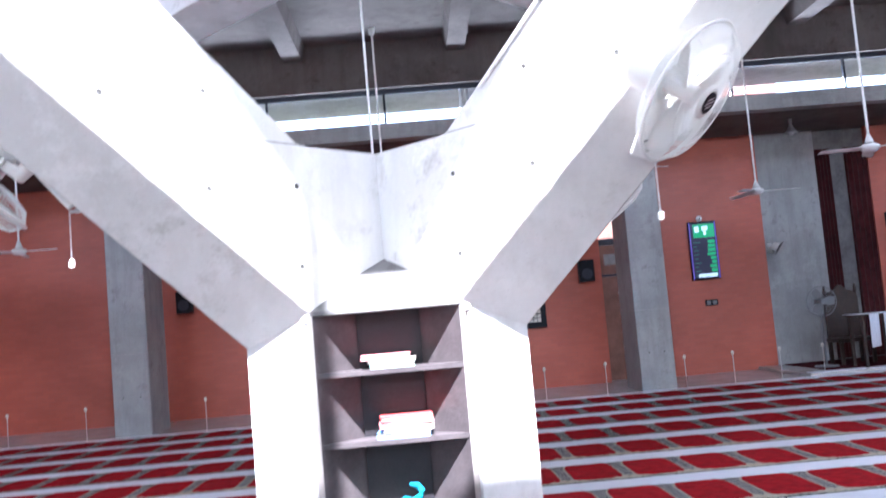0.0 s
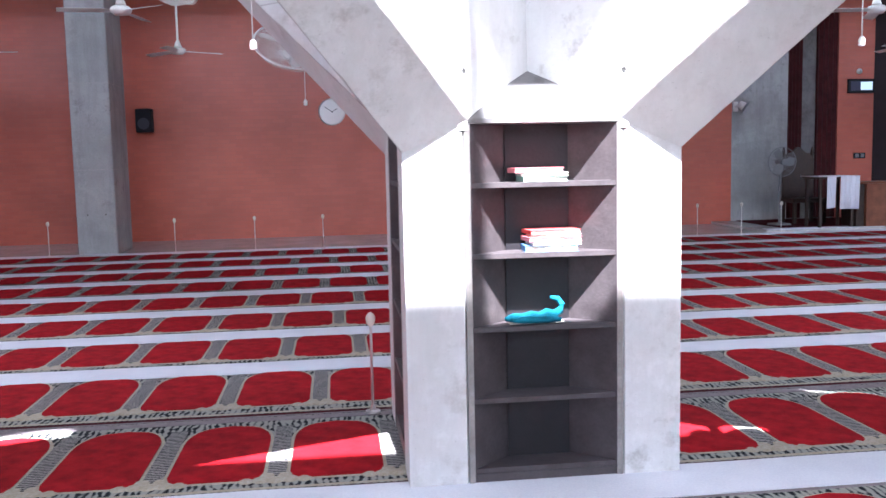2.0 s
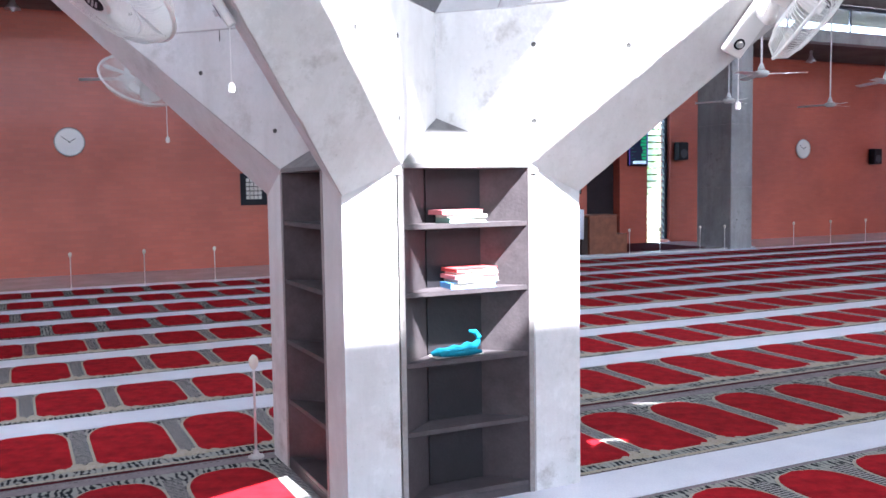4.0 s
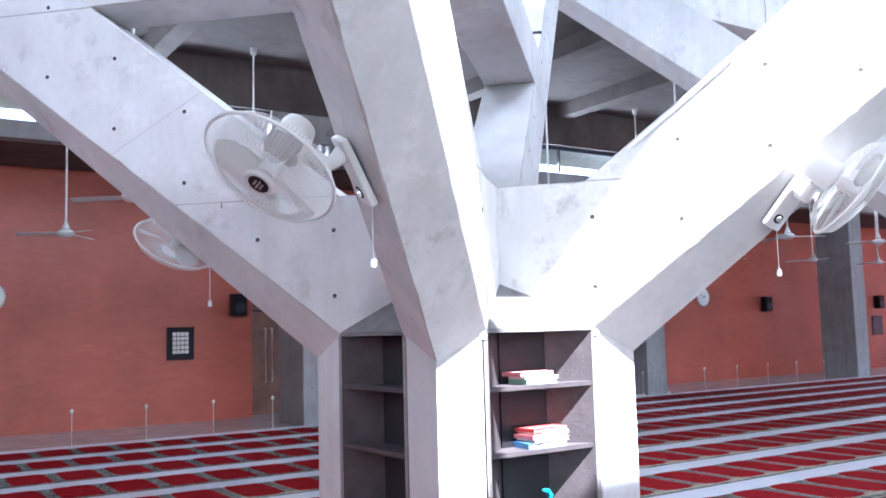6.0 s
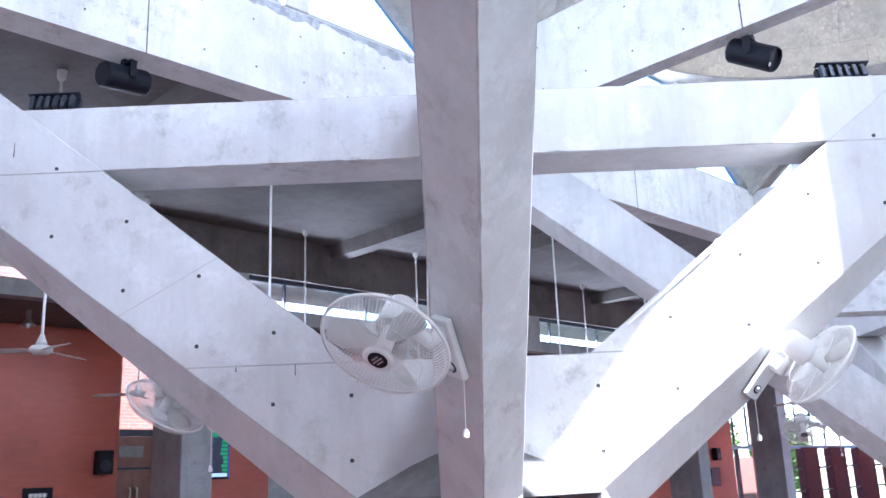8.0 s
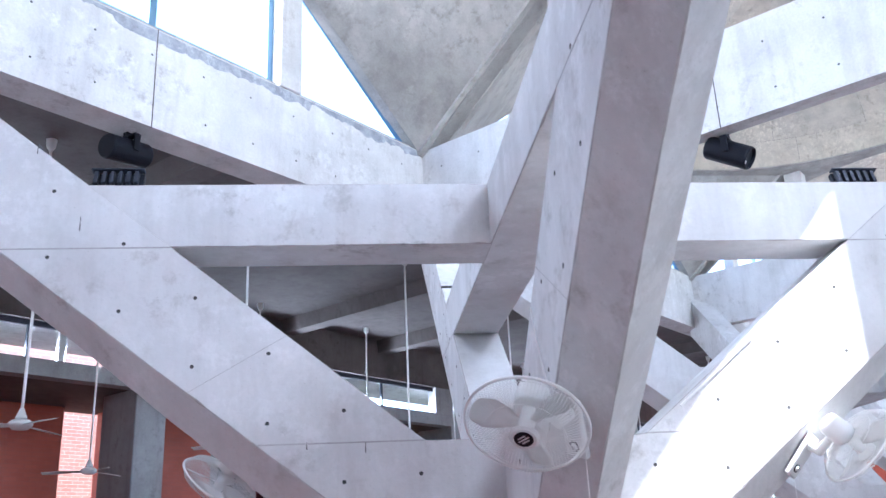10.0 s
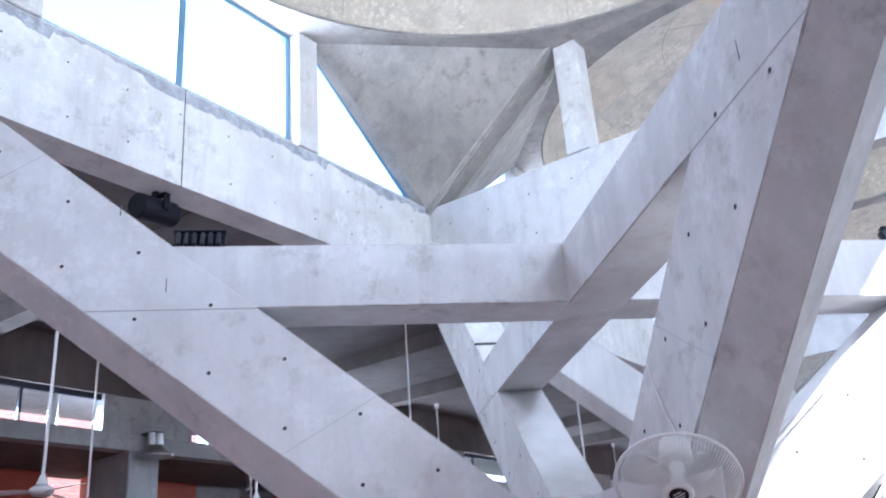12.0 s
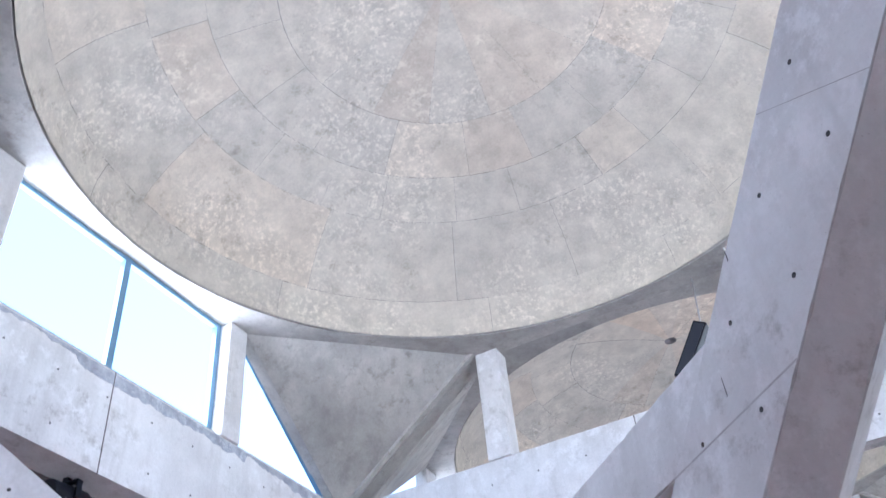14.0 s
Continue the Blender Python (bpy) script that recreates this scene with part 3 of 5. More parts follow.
far_column.matrix_world, far_bay.matrix_world = pose(CX + BAY, CY, 0), pose(RX + BAY, RY, 0)
for i in (-1, 2, 3):
    copy_thing(far_column, pose(CX + BAY * i, CY, 0))
    copy_thing(far_bay, pose(RX + BAY * i, RY, 0))

# ---- hall: ground, floor, walls, aisle roofs ----
Y_WALL, Y_COL, Z_LOW, Z_SILL, Z_HEAD, Z_ROOF = 17.8, 15.3, 4.7, 4.97, 5.56, 6.45
X0, X1 = RX - BAY * 1.5, RX + BAY * 3.5
Y_S = 2 * RY - Y_WALL
tagged(mesh_ob("ground", box(-400, 400, -400, 400, -0.6, -0.3), GRASS), "dry grassy ground outside the hall", "ground", kind="structure")
tagged(mesh_ob("floor", box(X0 - 1, X1 + 14, Y_S - 1, Y_WALL + 0.4, -0.3, FLOOR), MARBLE), "grey polished marble floor", "floor", kind="structure")

# north wall, piece by piece: brick piers, doorway, concrete, window slits
wall_n = thing("wall_north", "red brick wall with concrete piers and tall window slits", "wall", "", None, "structure")


def wall_piece(name, x0, x1, mat, z0=FLOOR, z1=Z_LOW, y=0.0, label=""):
    return part(name, box(x0, x1, Y_WALL + y, Y_WALL + 0.35, z0, z1), mat, wall_n, label)


wall_piece("brick_panel", X0, 3.68, BRICK)
wall_piece("brick_panel", 4.62, 7.12, BRICK)
wall_piece("concrete_panel", 7.12, 8.36, CONC_COL, y=0.04)
# recessed panel's colour lowered to carry the dimness beside the niche
wall_piece("concrete_panel", 8.36, 9.44, CONC_DARK, y=0.10)
wall_piece("brick_panel", 9.44, 10.24, BRICK)
wall_piece("niche_back", 10.24, 11.20, DARK_NICHE, y=0.25, label="dark back of the prayer niche")
wall_piece("brick_panel", 11.20, 12.03, BRICK)
wall_piece("brick_panel", 12.74, 21.4, BRICK)
wall_piece("brick_panel", 21.4, 27.45, BRICK, y=0.003)
wall_piece("pier", 29.6, 31.2, BRICK, label="brick pier between windows")
for x0, x1 in ((33.4, 34.8), (36.15, 37.65), (39.1, 40.9), (42.6, 44.2)):
    wall_piece("pier", x0, x1, DRAPE, z1=2.38, label="dark red pier between windows")
wall_piece("brick_panel", 44.2, X1 + 14, BRICK, z1=2.38)
for x0, x1 in ((8.37, 8.66), (9.0, 9.43)):
    bm = bmesh.new()
    ys = [Y_WALL + 0.05 - 0.03 * math.cos(2 * math.pi * i / 4) for i in range(17)]
    fr = [(x0 + (x1 - x0) * i / 16, y) for i, y in enumerate(ys)]
    add_prism(bm, fr + [(x1, Y_WALL + 0.097), (x0, Y_WALL + 0.097)], 0.02, 4.3)
    tagged(mesh_ob("curtain", bm, DRAPE), "dark maroon curtain hanging beside the prayer niche", "curtain", "niche curtains")

# window slits with frames and glass louvres
def louvre_window(name, x0, x1, z0, z1, step=0.16):
    w = thing(name, "tall narrow louvred window with pale glass blades", "window", "", None, "structure")
    for a, b in ((x0, x0 + 0.05), (x1 - 0.09, x1)):
        part("window_frame", box(a, b, Y_WALL + 0.1, Y_WALL + 0.2, z0, z1), ALU_DARK, w)
    z = z0 + 0.1
    while z < z1 - 0.1:
        bm = box(x0 + 0.05, x1 - 0.09, -0.07, 0.07, -0.003, 0.003, m=None)
        bmesh.ops.transform(bm, matrix=pose(0, Y_WALL + 0.15, z, 58), verts=bm.verts[:])
        ob = part("pane", bm, LOUVRE, w)
        ob.visible_shadow = False
        z += step
    return w


louvre_window("window_1", 12.03, 12.74, 0.06, Z_LOW)


def grid_window(name, x0, x1, rails, posts, low_posts=()):
    """Fixed glazing between x0 and x1: rails at heights, posts at places along the wall."""
    w = thing(name, "tall glazed window with slim dark mullions", "window", "", None, "structure")
    y = Y_WALL + 0.12
    for z, h in rails:
        part("rail", box(x0, x1, y, y + 0.06, z - h, z + h), ALU_BLUE if h > 0.05 else ALU_DARK, w)
    for x in posts:
        part("mullion", box(x - 0.035, x + 0.035, y - 0.004, y + 0.064, 2.46, Z_LOW - 0.02), ALU_DARK, w)
    for x, d in low_posts:
        part("mullion", box(x - d, x + d, y - 0.004, y + 0.064, 0.02, 2.34), ALU_DARK, w)
    for a, b in zip([x0] + list(posts), list(posts) + [x1]):
        ob = part("pane", box(a + 0.04, b - 0.04, y + 0.028, y + 0.034, 2.47, Z_LOW - 0.02), GLASS, w)
        ob.visible_shadow = False


grid_window("window_2", 27.45, 29.6, ((2.4, 0.06), (0.06, 0.04)), (27.9, 29.0), ((27.98, 0.13),))
grid_window("window_3", 31.2, 45.0, ((2.4, 0.07), (1.55, 0.04), (0.62, 0.03), (3.75, 0.03)), (33.3, 34.7, 36.05, 37.6, 39.1, 40.9, 42.6))
doorway = thing("door_1", "tall doorway with brown doors and steel pull bars", "doorway", "", None, "structure")
part("jamb", box(3.68, 3.73, Y_WALL - 0.004, Y_WALL + 0.354, FLOOR, Z_LOW - 0.01), BRICK, doorway)
part("door_leaf", box(3.74, 4.16, Y_WALL + 0.25, Y_WALL + 0.29, FLOOR + 0.01, 2.06, 0.004), DOOR_BROWN, doorway, "brown door leaf")
part("door_leaf", box(4.166, 4.60, Y_WALL + 0.25, Y_WALL + 0.29, FLOOR + 0.01, 2.06, 0.004), DOOR_BROWN, doorway, "brown door leaf")
for x in (4.10, 4.24):
    bm = bmesh.new()
    add_tube(bm, [(x, Y_WALL + 0.252, 0.62), (x, Y_WALL + 0.19, 0.62), (x, Y_WALL + 0.19, 1.72), (x, Y_WALL + 0.252, 1.72)], 0.018, 10)
    part("pull_bar", bm, STEEL, doorway, "polished steel pull bar")
part("transom_rail", box(3.735, 4.605, Y_WALL + 0.24, Y_WALL + 0.295, 2.065, 2.11), ALU_DARK, doorway)
part("transom_panel", box(3.74, 4.60, Y_WALL + 0.25, Y_WALL + 0.28, 2.115, 2.70), DOOR_BROWN, doorway, "brown transom panel")
# pale plate drawn in place of a reflection on the transom
part("transom_reflection", box(3.86, 4.36, Y_WALL + 0.244, Y_WALL + 0.252, 2.30, 2.52, 0.003), SHELF_EDGE, doorway, "pale plate standing in for a reflection on the transom")
part("lintel", box(3.735, 4.605, Y_WALL + 0.2, Y_WALL + 0.3, 2.705, 2.84), ALU_DARK, doorway, "dark lintel beam")

# unseen south wall behind the walker, openings sized for fill light; end walls
wall_s = thing("wall_south", "unseen red brick wall with openings added for fill light", "wall", "", None, "structure")
part("brick_panel", box(X0, X1 + 14, Y_S - 0.35, Y_S, 3.4, Z_LOW), BRICK, wall_s)
x = X0
while x < X1 + 13:
    part("brick_panel", box(x, x + 2.9, Y_S - 0.35, Y_S, FLOOR, 3.4), BRICK, wall_s)
    x += BAY / 2
for nm, x in (("wall_west", X0 - 0.3), ("wall_east", X1 + 14)):
    tagged(mesh_ob(nm, box(x, x + 0.3, Y_S - 0.35, Y_WALL + 0.35, FLOOR, 9.2), BRICK), "red brick end wall", "wall", kind="structure")

# aisle roofs, strip windows; the south side mirrors the north, unseen
XE = X1 + 14
for s, nm in ((1, "north"), (-1, "south")):
    def ys(*v):
        return sorted(RY + s * (a - RY) for a in v)
    def slab(name, y0, y1, z0, z1, mat, label, cat):
        a, b = ys(y0, y1)
        return tagged(mesh_ob(name + "_" + nm, box(X0, XE, a, b, z0, z1), mat), label, cat, kind="structure")
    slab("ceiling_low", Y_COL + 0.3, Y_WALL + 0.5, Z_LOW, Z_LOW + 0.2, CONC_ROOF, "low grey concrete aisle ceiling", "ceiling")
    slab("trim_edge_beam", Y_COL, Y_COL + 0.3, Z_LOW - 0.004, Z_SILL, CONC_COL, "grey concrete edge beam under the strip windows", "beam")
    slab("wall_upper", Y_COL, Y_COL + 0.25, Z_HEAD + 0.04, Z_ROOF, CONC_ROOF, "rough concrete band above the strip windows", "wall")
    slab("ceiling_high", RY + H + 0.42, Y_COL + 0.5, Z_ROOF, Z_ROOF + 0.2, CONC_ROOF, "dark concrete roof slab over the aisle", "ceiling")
    slab("trim_drip", RY + H + 0.42, RY + H + 0.48, Z_ROOF + 0.2, Z_R1 - 0.02, CONC_ROOF, "concrete upstand behind the ring beam", "beam")
    slab("trim_eave", Y_COL + 0.5, Y_COL + 2.2, Z_HEAD + 0.10, Z_HEAD + 0.24, CONC_RING, "pale concrete eave outside the strip windows", "eave")
    a, b = ys(RY + H + 0.42, Y_COL)
    x = RX - BAY - 1.62
    while x < XE - 1:
        for dx in (0, 2.85):
            bm = bmesh.new()
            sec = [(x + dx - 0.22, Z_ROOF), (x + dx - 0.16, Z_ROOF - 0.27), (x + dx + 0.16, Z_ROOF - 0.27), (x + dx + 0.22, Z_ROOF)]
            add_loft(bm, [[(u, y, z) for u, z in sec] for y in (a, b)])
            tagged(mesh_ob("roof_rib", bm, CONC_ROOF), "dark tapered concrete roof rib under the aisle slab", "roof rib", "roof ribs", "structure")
        x += BAY
    strip = thing("window_strip_" + nm, "long strip window in dark aluminium frames below the roof", "window", "", None, "structure")
    fy = RY + s * (Y_COL + 0.12 - RY)
    part("window_frame", box(X0, XE, fy - 0.03, fy + 0.03, Z_HEAD - 0.05, Z_HEAD + 0.04), ALU_DARK, strip)
    part("window_frame", box(X0, XE, fy - 0.03, fy + 0.03, Z_SILL, Z_SILL + 0.025), ALU_DARK, strip)
    x = -10.6
    while x < XE:
        part("mullion", box(x - 0.02, x + 0.02, fy - 0.028, fy + 0.028, Z_SILL + 0.025, Z_HEAD - 0.05), ALU_DARK, strip)
        x += 2.06

for x0, x1 in ((-6.0, -4.1), (3.17, 5.0), (11.8, 13.6), (19.9, 21.8)):
    tagged(mesh_ob("wall_pier", box(x0, x1, Y_COL + 0.004, Y_COL + 0.246, Z_SILL + 0.002, Z_HEAD + 0.038), CONC_COL), "concrete pier between the strip windows", "pier", "strip window piers", "structure")
for x, r in ((1.06, 0.035), (1.17, 0.03), (2.38, 0.075)):
    bm = bmesh.new()
    add_tube(bm, [(x, Y_COL + 0.2, Z_SILL), (x, Y_COL + 0.2, Z_HEAD + 0.04)], r, 12)
    if r > 0.05:
        for k in range(9):
            add_tube(bm, [(x + (r + 0.004) * math.cos(t), Y_COL + 0.2 + (r + 0.004) * math.sin(t), Z_SILL + 0.06 * k + 0.01 * t) for t in (2 * math.pi * j / 16 for j in range(17))], 0.006, 5, False)
    tagged(mesh_ob("duct_pipe", bm, STEEL), "grey service pipe standing in the strip window", "pipe", "service pipes")

# aisle columns
def aisle_column(x0, x1):
    c = thing("aisle_column", "deep rectangular grey concrete column in front of the brick wall", "column", "aisle columns", None, "structure")
    bm = chipped(box(x0, x1, Y_COL + 0.01, Y_COL + 1.1, FLOOR, Z_LOW - 0.006), 0.015)
    part("shaft", bm, CONC_COL, c)
    for z in (1.35, 2.75):
        part("cast_joint", box(x0 - 0.002, x1 + 0.002, Y_COL + 0.006, Y_COL + 1.102, z, z + 0.008), SEAM, c)
    for xx in (x0 + 0.18, x1 - 0.16):
        tie_hole(c, (xx, Y_COL + 0.01, 0.62), (0, -1, 0))


for x0, x1 in ((-14.2, -13.58), (-5.27, -4.64), (3.72, 4.33), (12.36, 13.0), (20.72, 21.34), (26.28, 26.9)):
    aisle_column(x0, x1)

# ---- area lamps in the openings, standing in for sky light ----
def daylight(name, x, y, z, sx, sz, toward, watts):
    li = bpy.data.lights.new(name, "AREA")
    li.shape, li.size, li.size_y, li.energy, li.color = "RECTANGLE", sx, sz, watts, (0.89, 0.943, 1.0)
    ob = new(name, li)
    ob.matrix_world = look((x, y, z), (x, y + toward, z))
    return ob


LUM = 1.6
for i in (-1, 0, 1, 2, 3):
    x = RX + BAY * i
    for s in (1, -1):
        daylight("sky_window", x, RY + s * (H + 0.30), (Z_R1 + Z_SL) / 2, 2 * P0, Z_SL - Z_R1 - 0.1, -s, LUM * (1.35 if s > 0 else 2.1) * (1.0 if i == 0 else 0.55) * math.pi * 2 * P0 * 1.6)
        # western lamps raised as added fill; the south strips are unseen
        daylight("sky_strip", x, RY + s * (Y_COL + 0.28 - RY), Z_SILL + 0.145, BAY - 0.1, 0.23, -s, LUM * (1.8 if s > 0 else 1.5) * (1.7 if i < 0 else 1.0) * math.pi * BAY * 0.5)

# ---- carpets ----
def cell_polygon(w, l):
    """Plan of one red prayer field: square at its foot, arched at its head."""
    pts = [(-w / 2 + 0.05, 0), (w / 2 - 0.05, 0), (w / 2 - 0.015, 0.035), (w / 2, 0.09), (w / 2, l * 0.68)]
    for i in range(1, 6):
        t = math.pi / 2 * i / 6
        pts.append((0.07 + (w / 2 - 0.07) * math.cos(t), l * 0.68 + l * 0.30 * math.sin(t)))
    pts.append((0.0, l))
    return pts + [(-x, y) for x, y in pts[:3:-1] if x > 0.001] + [(-w / 2 + 0.0, 0.09), (-w / 2 + 0.015, 0.035)]


def uniq(pts):
    out = []
    for p in pts:
        if not out or (abs(p[0] - out[-1][0]) + abs(p[1] - out[-1][1])) > 1e-4:
            out.append(p)
    return out


PITCH = 0.564
CELL = uniq(cell_polygon(0.44, 0.87))
cell_bm = bmesh.new()
add_prism(cell_bm, CELL, 0, 0.007)
rim = [(x * (1 + 0.016 / 0.21), 0.42 + (y - 0.42) * (1 + 0.014 / 0.42)) for x, y in CELL]
n_red = len(cell_bm.faces)
add_prism(cell_bm, rim, 0, 0.0035)
cell_bm.faces.ensure_lookup_table()
for f in cell_bm.faces[n_red:]:
    f.material_index = 1
bmesh.ops.recalc_face_normals(cell_bm, faces=cell_bm.faces[:])
CELL_MESH = bpy.data.meshes.new("prayer_field")
cell_bm.to_mesh(CELL_MESH)
cell_bm.free()
CELL_MESH.materials.append(CARPET_RED)
CELL_MESH.materials.append(CREAM)
foot_bm = bmesh.new()
for fx, fy, fr in ((-0.105, -0.002, 0.034), (-0.053, 0.0, 0.038), (0.0, -0.002, 0.040), (0.053, 0.0, 0.038), (0.105, -0.002, 0.034), (-0.035, 0.042, 0.034), (0.035, 0.042, 0.034)):
    add_lathe(foot_bm, [(0.0, 0.0), (fr * 1.15, 0.0), (fr, 0.006), (fr * 0.4, 0.008), (0.0, 0.0082)], 10, pose(fx * 1.25, fy * 1.25, 0))
k_foot = len(foot_bm.faces)
add_box(foot_bm, -0.045, 0.045, 0.05, 0.83, 0, 0.0042)
foot_bm.faces.ensure_lookup_table()
for f in foot_bm.faces[k_foot:]:
    f.material_index = 1
FOOT_MESH = bpy.data.meshes.new("woven_ornament")
foot_bm.to_mesh(FOOT_MESH)
foot_bm.free()
FOOT_MESH.materials.append(CREAM)
FOOT_MESH.materials.append(LADDER)
XC0, XC1 = X0 + 0.4, X1 + 8


def carpet(y0, y1, cell_y, near, gap=-1.0, gap_east=None):
    c = thing("carpet", "red prayer carpet strip with arched fields and grey patterned borders", "carpet", "prayer carpets", pose(0, 0, FLOOR))
    part("ground_weave", box(XC0, XC1, y0, y1, 0, 0.010), CARPET_EDGE, c)
    part("dark_edge", box(XC0, XC1, y0 + 0.02, y0 + 0.06, 0.004, 0.0125), MAROON, c, "dark maroon woven edge")
    part("plain_edge", box(XC0, XC1, y0, y0 + 0.018, 0.004, 0.012), MAUVE, c, "mauve-grey plain edge")
    part("pale_line", box(XC0, XC1, y0 + 0.075, y0 + 0.10, 0.004, 0.0115), CREAM, c, "cream woven line")
    part("plain_edge", box(XC0, XC1, y1 - 0.085, y1 - 0.01, 0.004, 0.012), MAUVE, c, "mauve-grey plain edge")
    vs, fs = [], []
    first = gap + PITCH / 2
    places = [first + PITCH * k for k in range(-60, 110)]
    if gap_east is not None:
        places = [p for p in places if p < CX] + [gap_east + PITCH * (k + 0.5) for k in range(-1, 110)]
    for x in places:
        if not XC0 + 0.3 < x < XC1 - 0.3 or (gap_east is not None and abs(x - CX) < HW - 0.05):
            continue
        if near and -5.2 < x < 8.5:
            ob = new("prayer_field", CELL_MESH)
            ob.parent, ob.location = c, (x, cell_y, 0.010)
            ob = new("woven_ornament", FOOT_MESH)
            ob.parent, ob.location = c, (x + PITCH / 2, cell_y, 0.010)
        else:
            b = len(vs)
            vs += [(x + px, cell_y + py, 0.016) for px, py in CELL]
            fs.append(tuple(range(b, b + len(CELL))))
    if fs:
        me = bpy.data.meshes.new("far_weave")
        me.from_pydata(vs, [], fs)
        me.materials.append(CARPET_RED)
        ob = tagged(new("far_weave", me), kind="stuff")
        ob.parent = c
    return c


def cloth_strip(y, w):
    bm = bmesh.new()
    rnd = random.Random(int(y * 100))
    n = 120
    a, b = [], []
    for i in range(n + 1):
        x = XC0 + (XC1 - XC0) * i / n
        a.append((x, y - w / 2 + rnd.uniform(-0.008, 0.008)))
        b.append((x, y + w / 2 + rnd.uniform(-0.008, 0.008)))
    add_prism(bm, a + b[::-1], FLOOR + 0.012, FLOOR + 0.018)
    tagged(mesh_ob("cloth_strip", bm, WHITE_CLOTH), "long white cloth strip laid between prayer carpets", "cloth strip", "cloth strips")


carpet(3.99, 5.217, 4.178, True, -1.367, 1.065)
carpet(5.222, 6.412, 5.45, True, -1.186)
cloth_strip(3.846, 0.372)
for k in range(8):
    cloth_strip(6.463 + 1.2417 * k, 0.331)
    if k < 7:
        carpet(6.515 + 1.2417 * k, 7.653 + 1.2417 * k, 6.76 + 1.2417 * k, k < 3, (-0.897, -1.052, -0.834, -1.207, -0.948, -1.103, -0.793)[k])
carpet(2.50, 3.72, 2.71, True)
cloth_strip(2.43, 0.331)

# ---- bookshelves in the column's niches ----
SHELF_Z = (0.03, 0.347, 0.668, 0.993, 1.303)


def bookshelf(at):
    s = thing("bookshelf", "dark laminate bookshelf with five boards set into the column", "bookshelf", "column bookshelves", at)
    yf, d, back = -HW + 0.004, 0.165, 0.165
    wf = NW - 0.014
    for sd in (-1, 1):
        bm = bmesh.new()
        add_prism(bm, [(sd * wf, yf), (sd * (wf - 0.022), yf), (sd * (back - 0.022), yf + d), (sd * back, yf + d)], FLOOR, Z_NICHE - 0.022)
        part("side_panel", bm, SHELF, s)
        part("edge_band", box(*sorted((sd * (wf - 0.022), sd * (wf + 0.004))), yf - 0.004, yf, FLOOR, Z_NICHE - 0.024), SHELF_EDGE, s, "pale edge band")
    part("back_panel", box(-back + 0.02, back - 0.02, yf + d - 0.012, yf + d - 0.002, FLOOR, Z_NICHE - 0.022), SHELF_BACK_SHADE, s)
    for z in SHELF_Z:
        w0, w1 = wf - 0.022, back - 0.022
        bm = bmesh.new()
        f = 0.004
        add_prism(bm, [(-w0, yf + f), (w0, yf + f), (w1 + 0.006, yf + d - 0.012), (-w1 - 0.006, yf + d - 0.012)], z - 0.022, z)
        part("shelf_board", bm, SHELF, s)
    part("plinth", box(-wf + 0.022, wf - 0.022, yf + 0.003, yf + 0.022, FLOOR, 0.006), SHELF, s)
    return s


shelf = bookshelf(pose(CX, CY, 0))
for q in (1, 2, 3):
    copy_thing(shelf, pose(CX, CY, 0, 0, 0, 90 * q))


def book(x, y, z, w, d, h, rz, cover, label):
    b = thing("book", label, "book", "books on the shelf", pose(x, y, z, 0, 0, rz))
    c = 0.0025
    part("cover", box(-w / 2, w / 2, -d / 2, d / 2, 0, c), cover, b)
    part("cover", box(-w / 2, w / 2, -d / 2, d / 2, h - c, h), cover, b)
    part("spine", box(-w / 2 - 0.002, -w / 2 + 0.002, -d / 2, d / 2, 0.0005, h - 0.0005), cover, b)
    part("page_block", box(-w / 2 + 0.003, w / 2 - 0.004, -d / 2 + 0.004, d / 2 - 0.004, c, h - c), PAPER, b)


def stack(z, x, rows):
    for cover, w, h, dx, rz, label in rows:
        book(x + dx, CY - HW + 0.09, z + 0.0005, w, 0.14, h, rz, cover, label)
        z += h + 0.0005


stack(1.303, CX - 0.01, [(GREEN_COVER, 0.20, 0.024, 0.02, 2, "pale green closed book lying on the shelf"), (PAPER, 0.21, 0.014, 0.02, -2, "thin white booklet lying in a stack"),
                        (PINK, 0.22, 0.022, -0.01, 3, "faded pink book on top of a stack")])
stack(0.993, CX + 0.05, [(BLUE_COVER, 0.235, 0.028, -0.01, -3, "blue hardback lying at the bottom of a stack"), (PAPER, 0.22, 0.016, 0.01, 2, "thin white booklet lying in a stack"),
                        (PINK, 0.24, 0.020, 0.0, 4, "pink softcover lying in a stack"), (PAPER, 0.22, 0.012, 0.01, -2, "thin white booklet lying in a stack"),
                        (RED_COVER, 0.23, 0.018, 0.0, 5, "worn red book on top of a stack")])
bm = bmesh.new()
pts = [(-0.15, 0.07, 0.022), (-0.115, 0.055, 0.03), (-0.07, 0.075, 0.026), (-0.03, 0.06, 0.034), (0.01, 0.07, 0.030), (0.04, 0.06, 0.042), (0.075, 0.07, 0.036), (0.105, 0.085, 0.050), (0.115, 0.09, 0.078), (0.095, 0.09, 0.104), (0.062, 0.085, 0.112)]
add_tube(bm, [(CX - 0.02 + x, CY - HW + y, 0.668 + z) for x, y, z in pts], [0.010, 0.021, 0.018, 0.024, 0.019, 0.026, 0.020, 0.018, 0.015, 0.014, 0.007], 10)
add_tube(bm, [(CX - 0.02 + x, CY - HW + y + 0.03, 0.668 + 0.02) for x, y in ((-0.12, 0.0), (-0.07, 0.02), (-0.01, -0.005), (0.05, 0.02), (0.10, 0.0))], [0.008, 0.018, 0.014, 0.019, 0.008], 8)
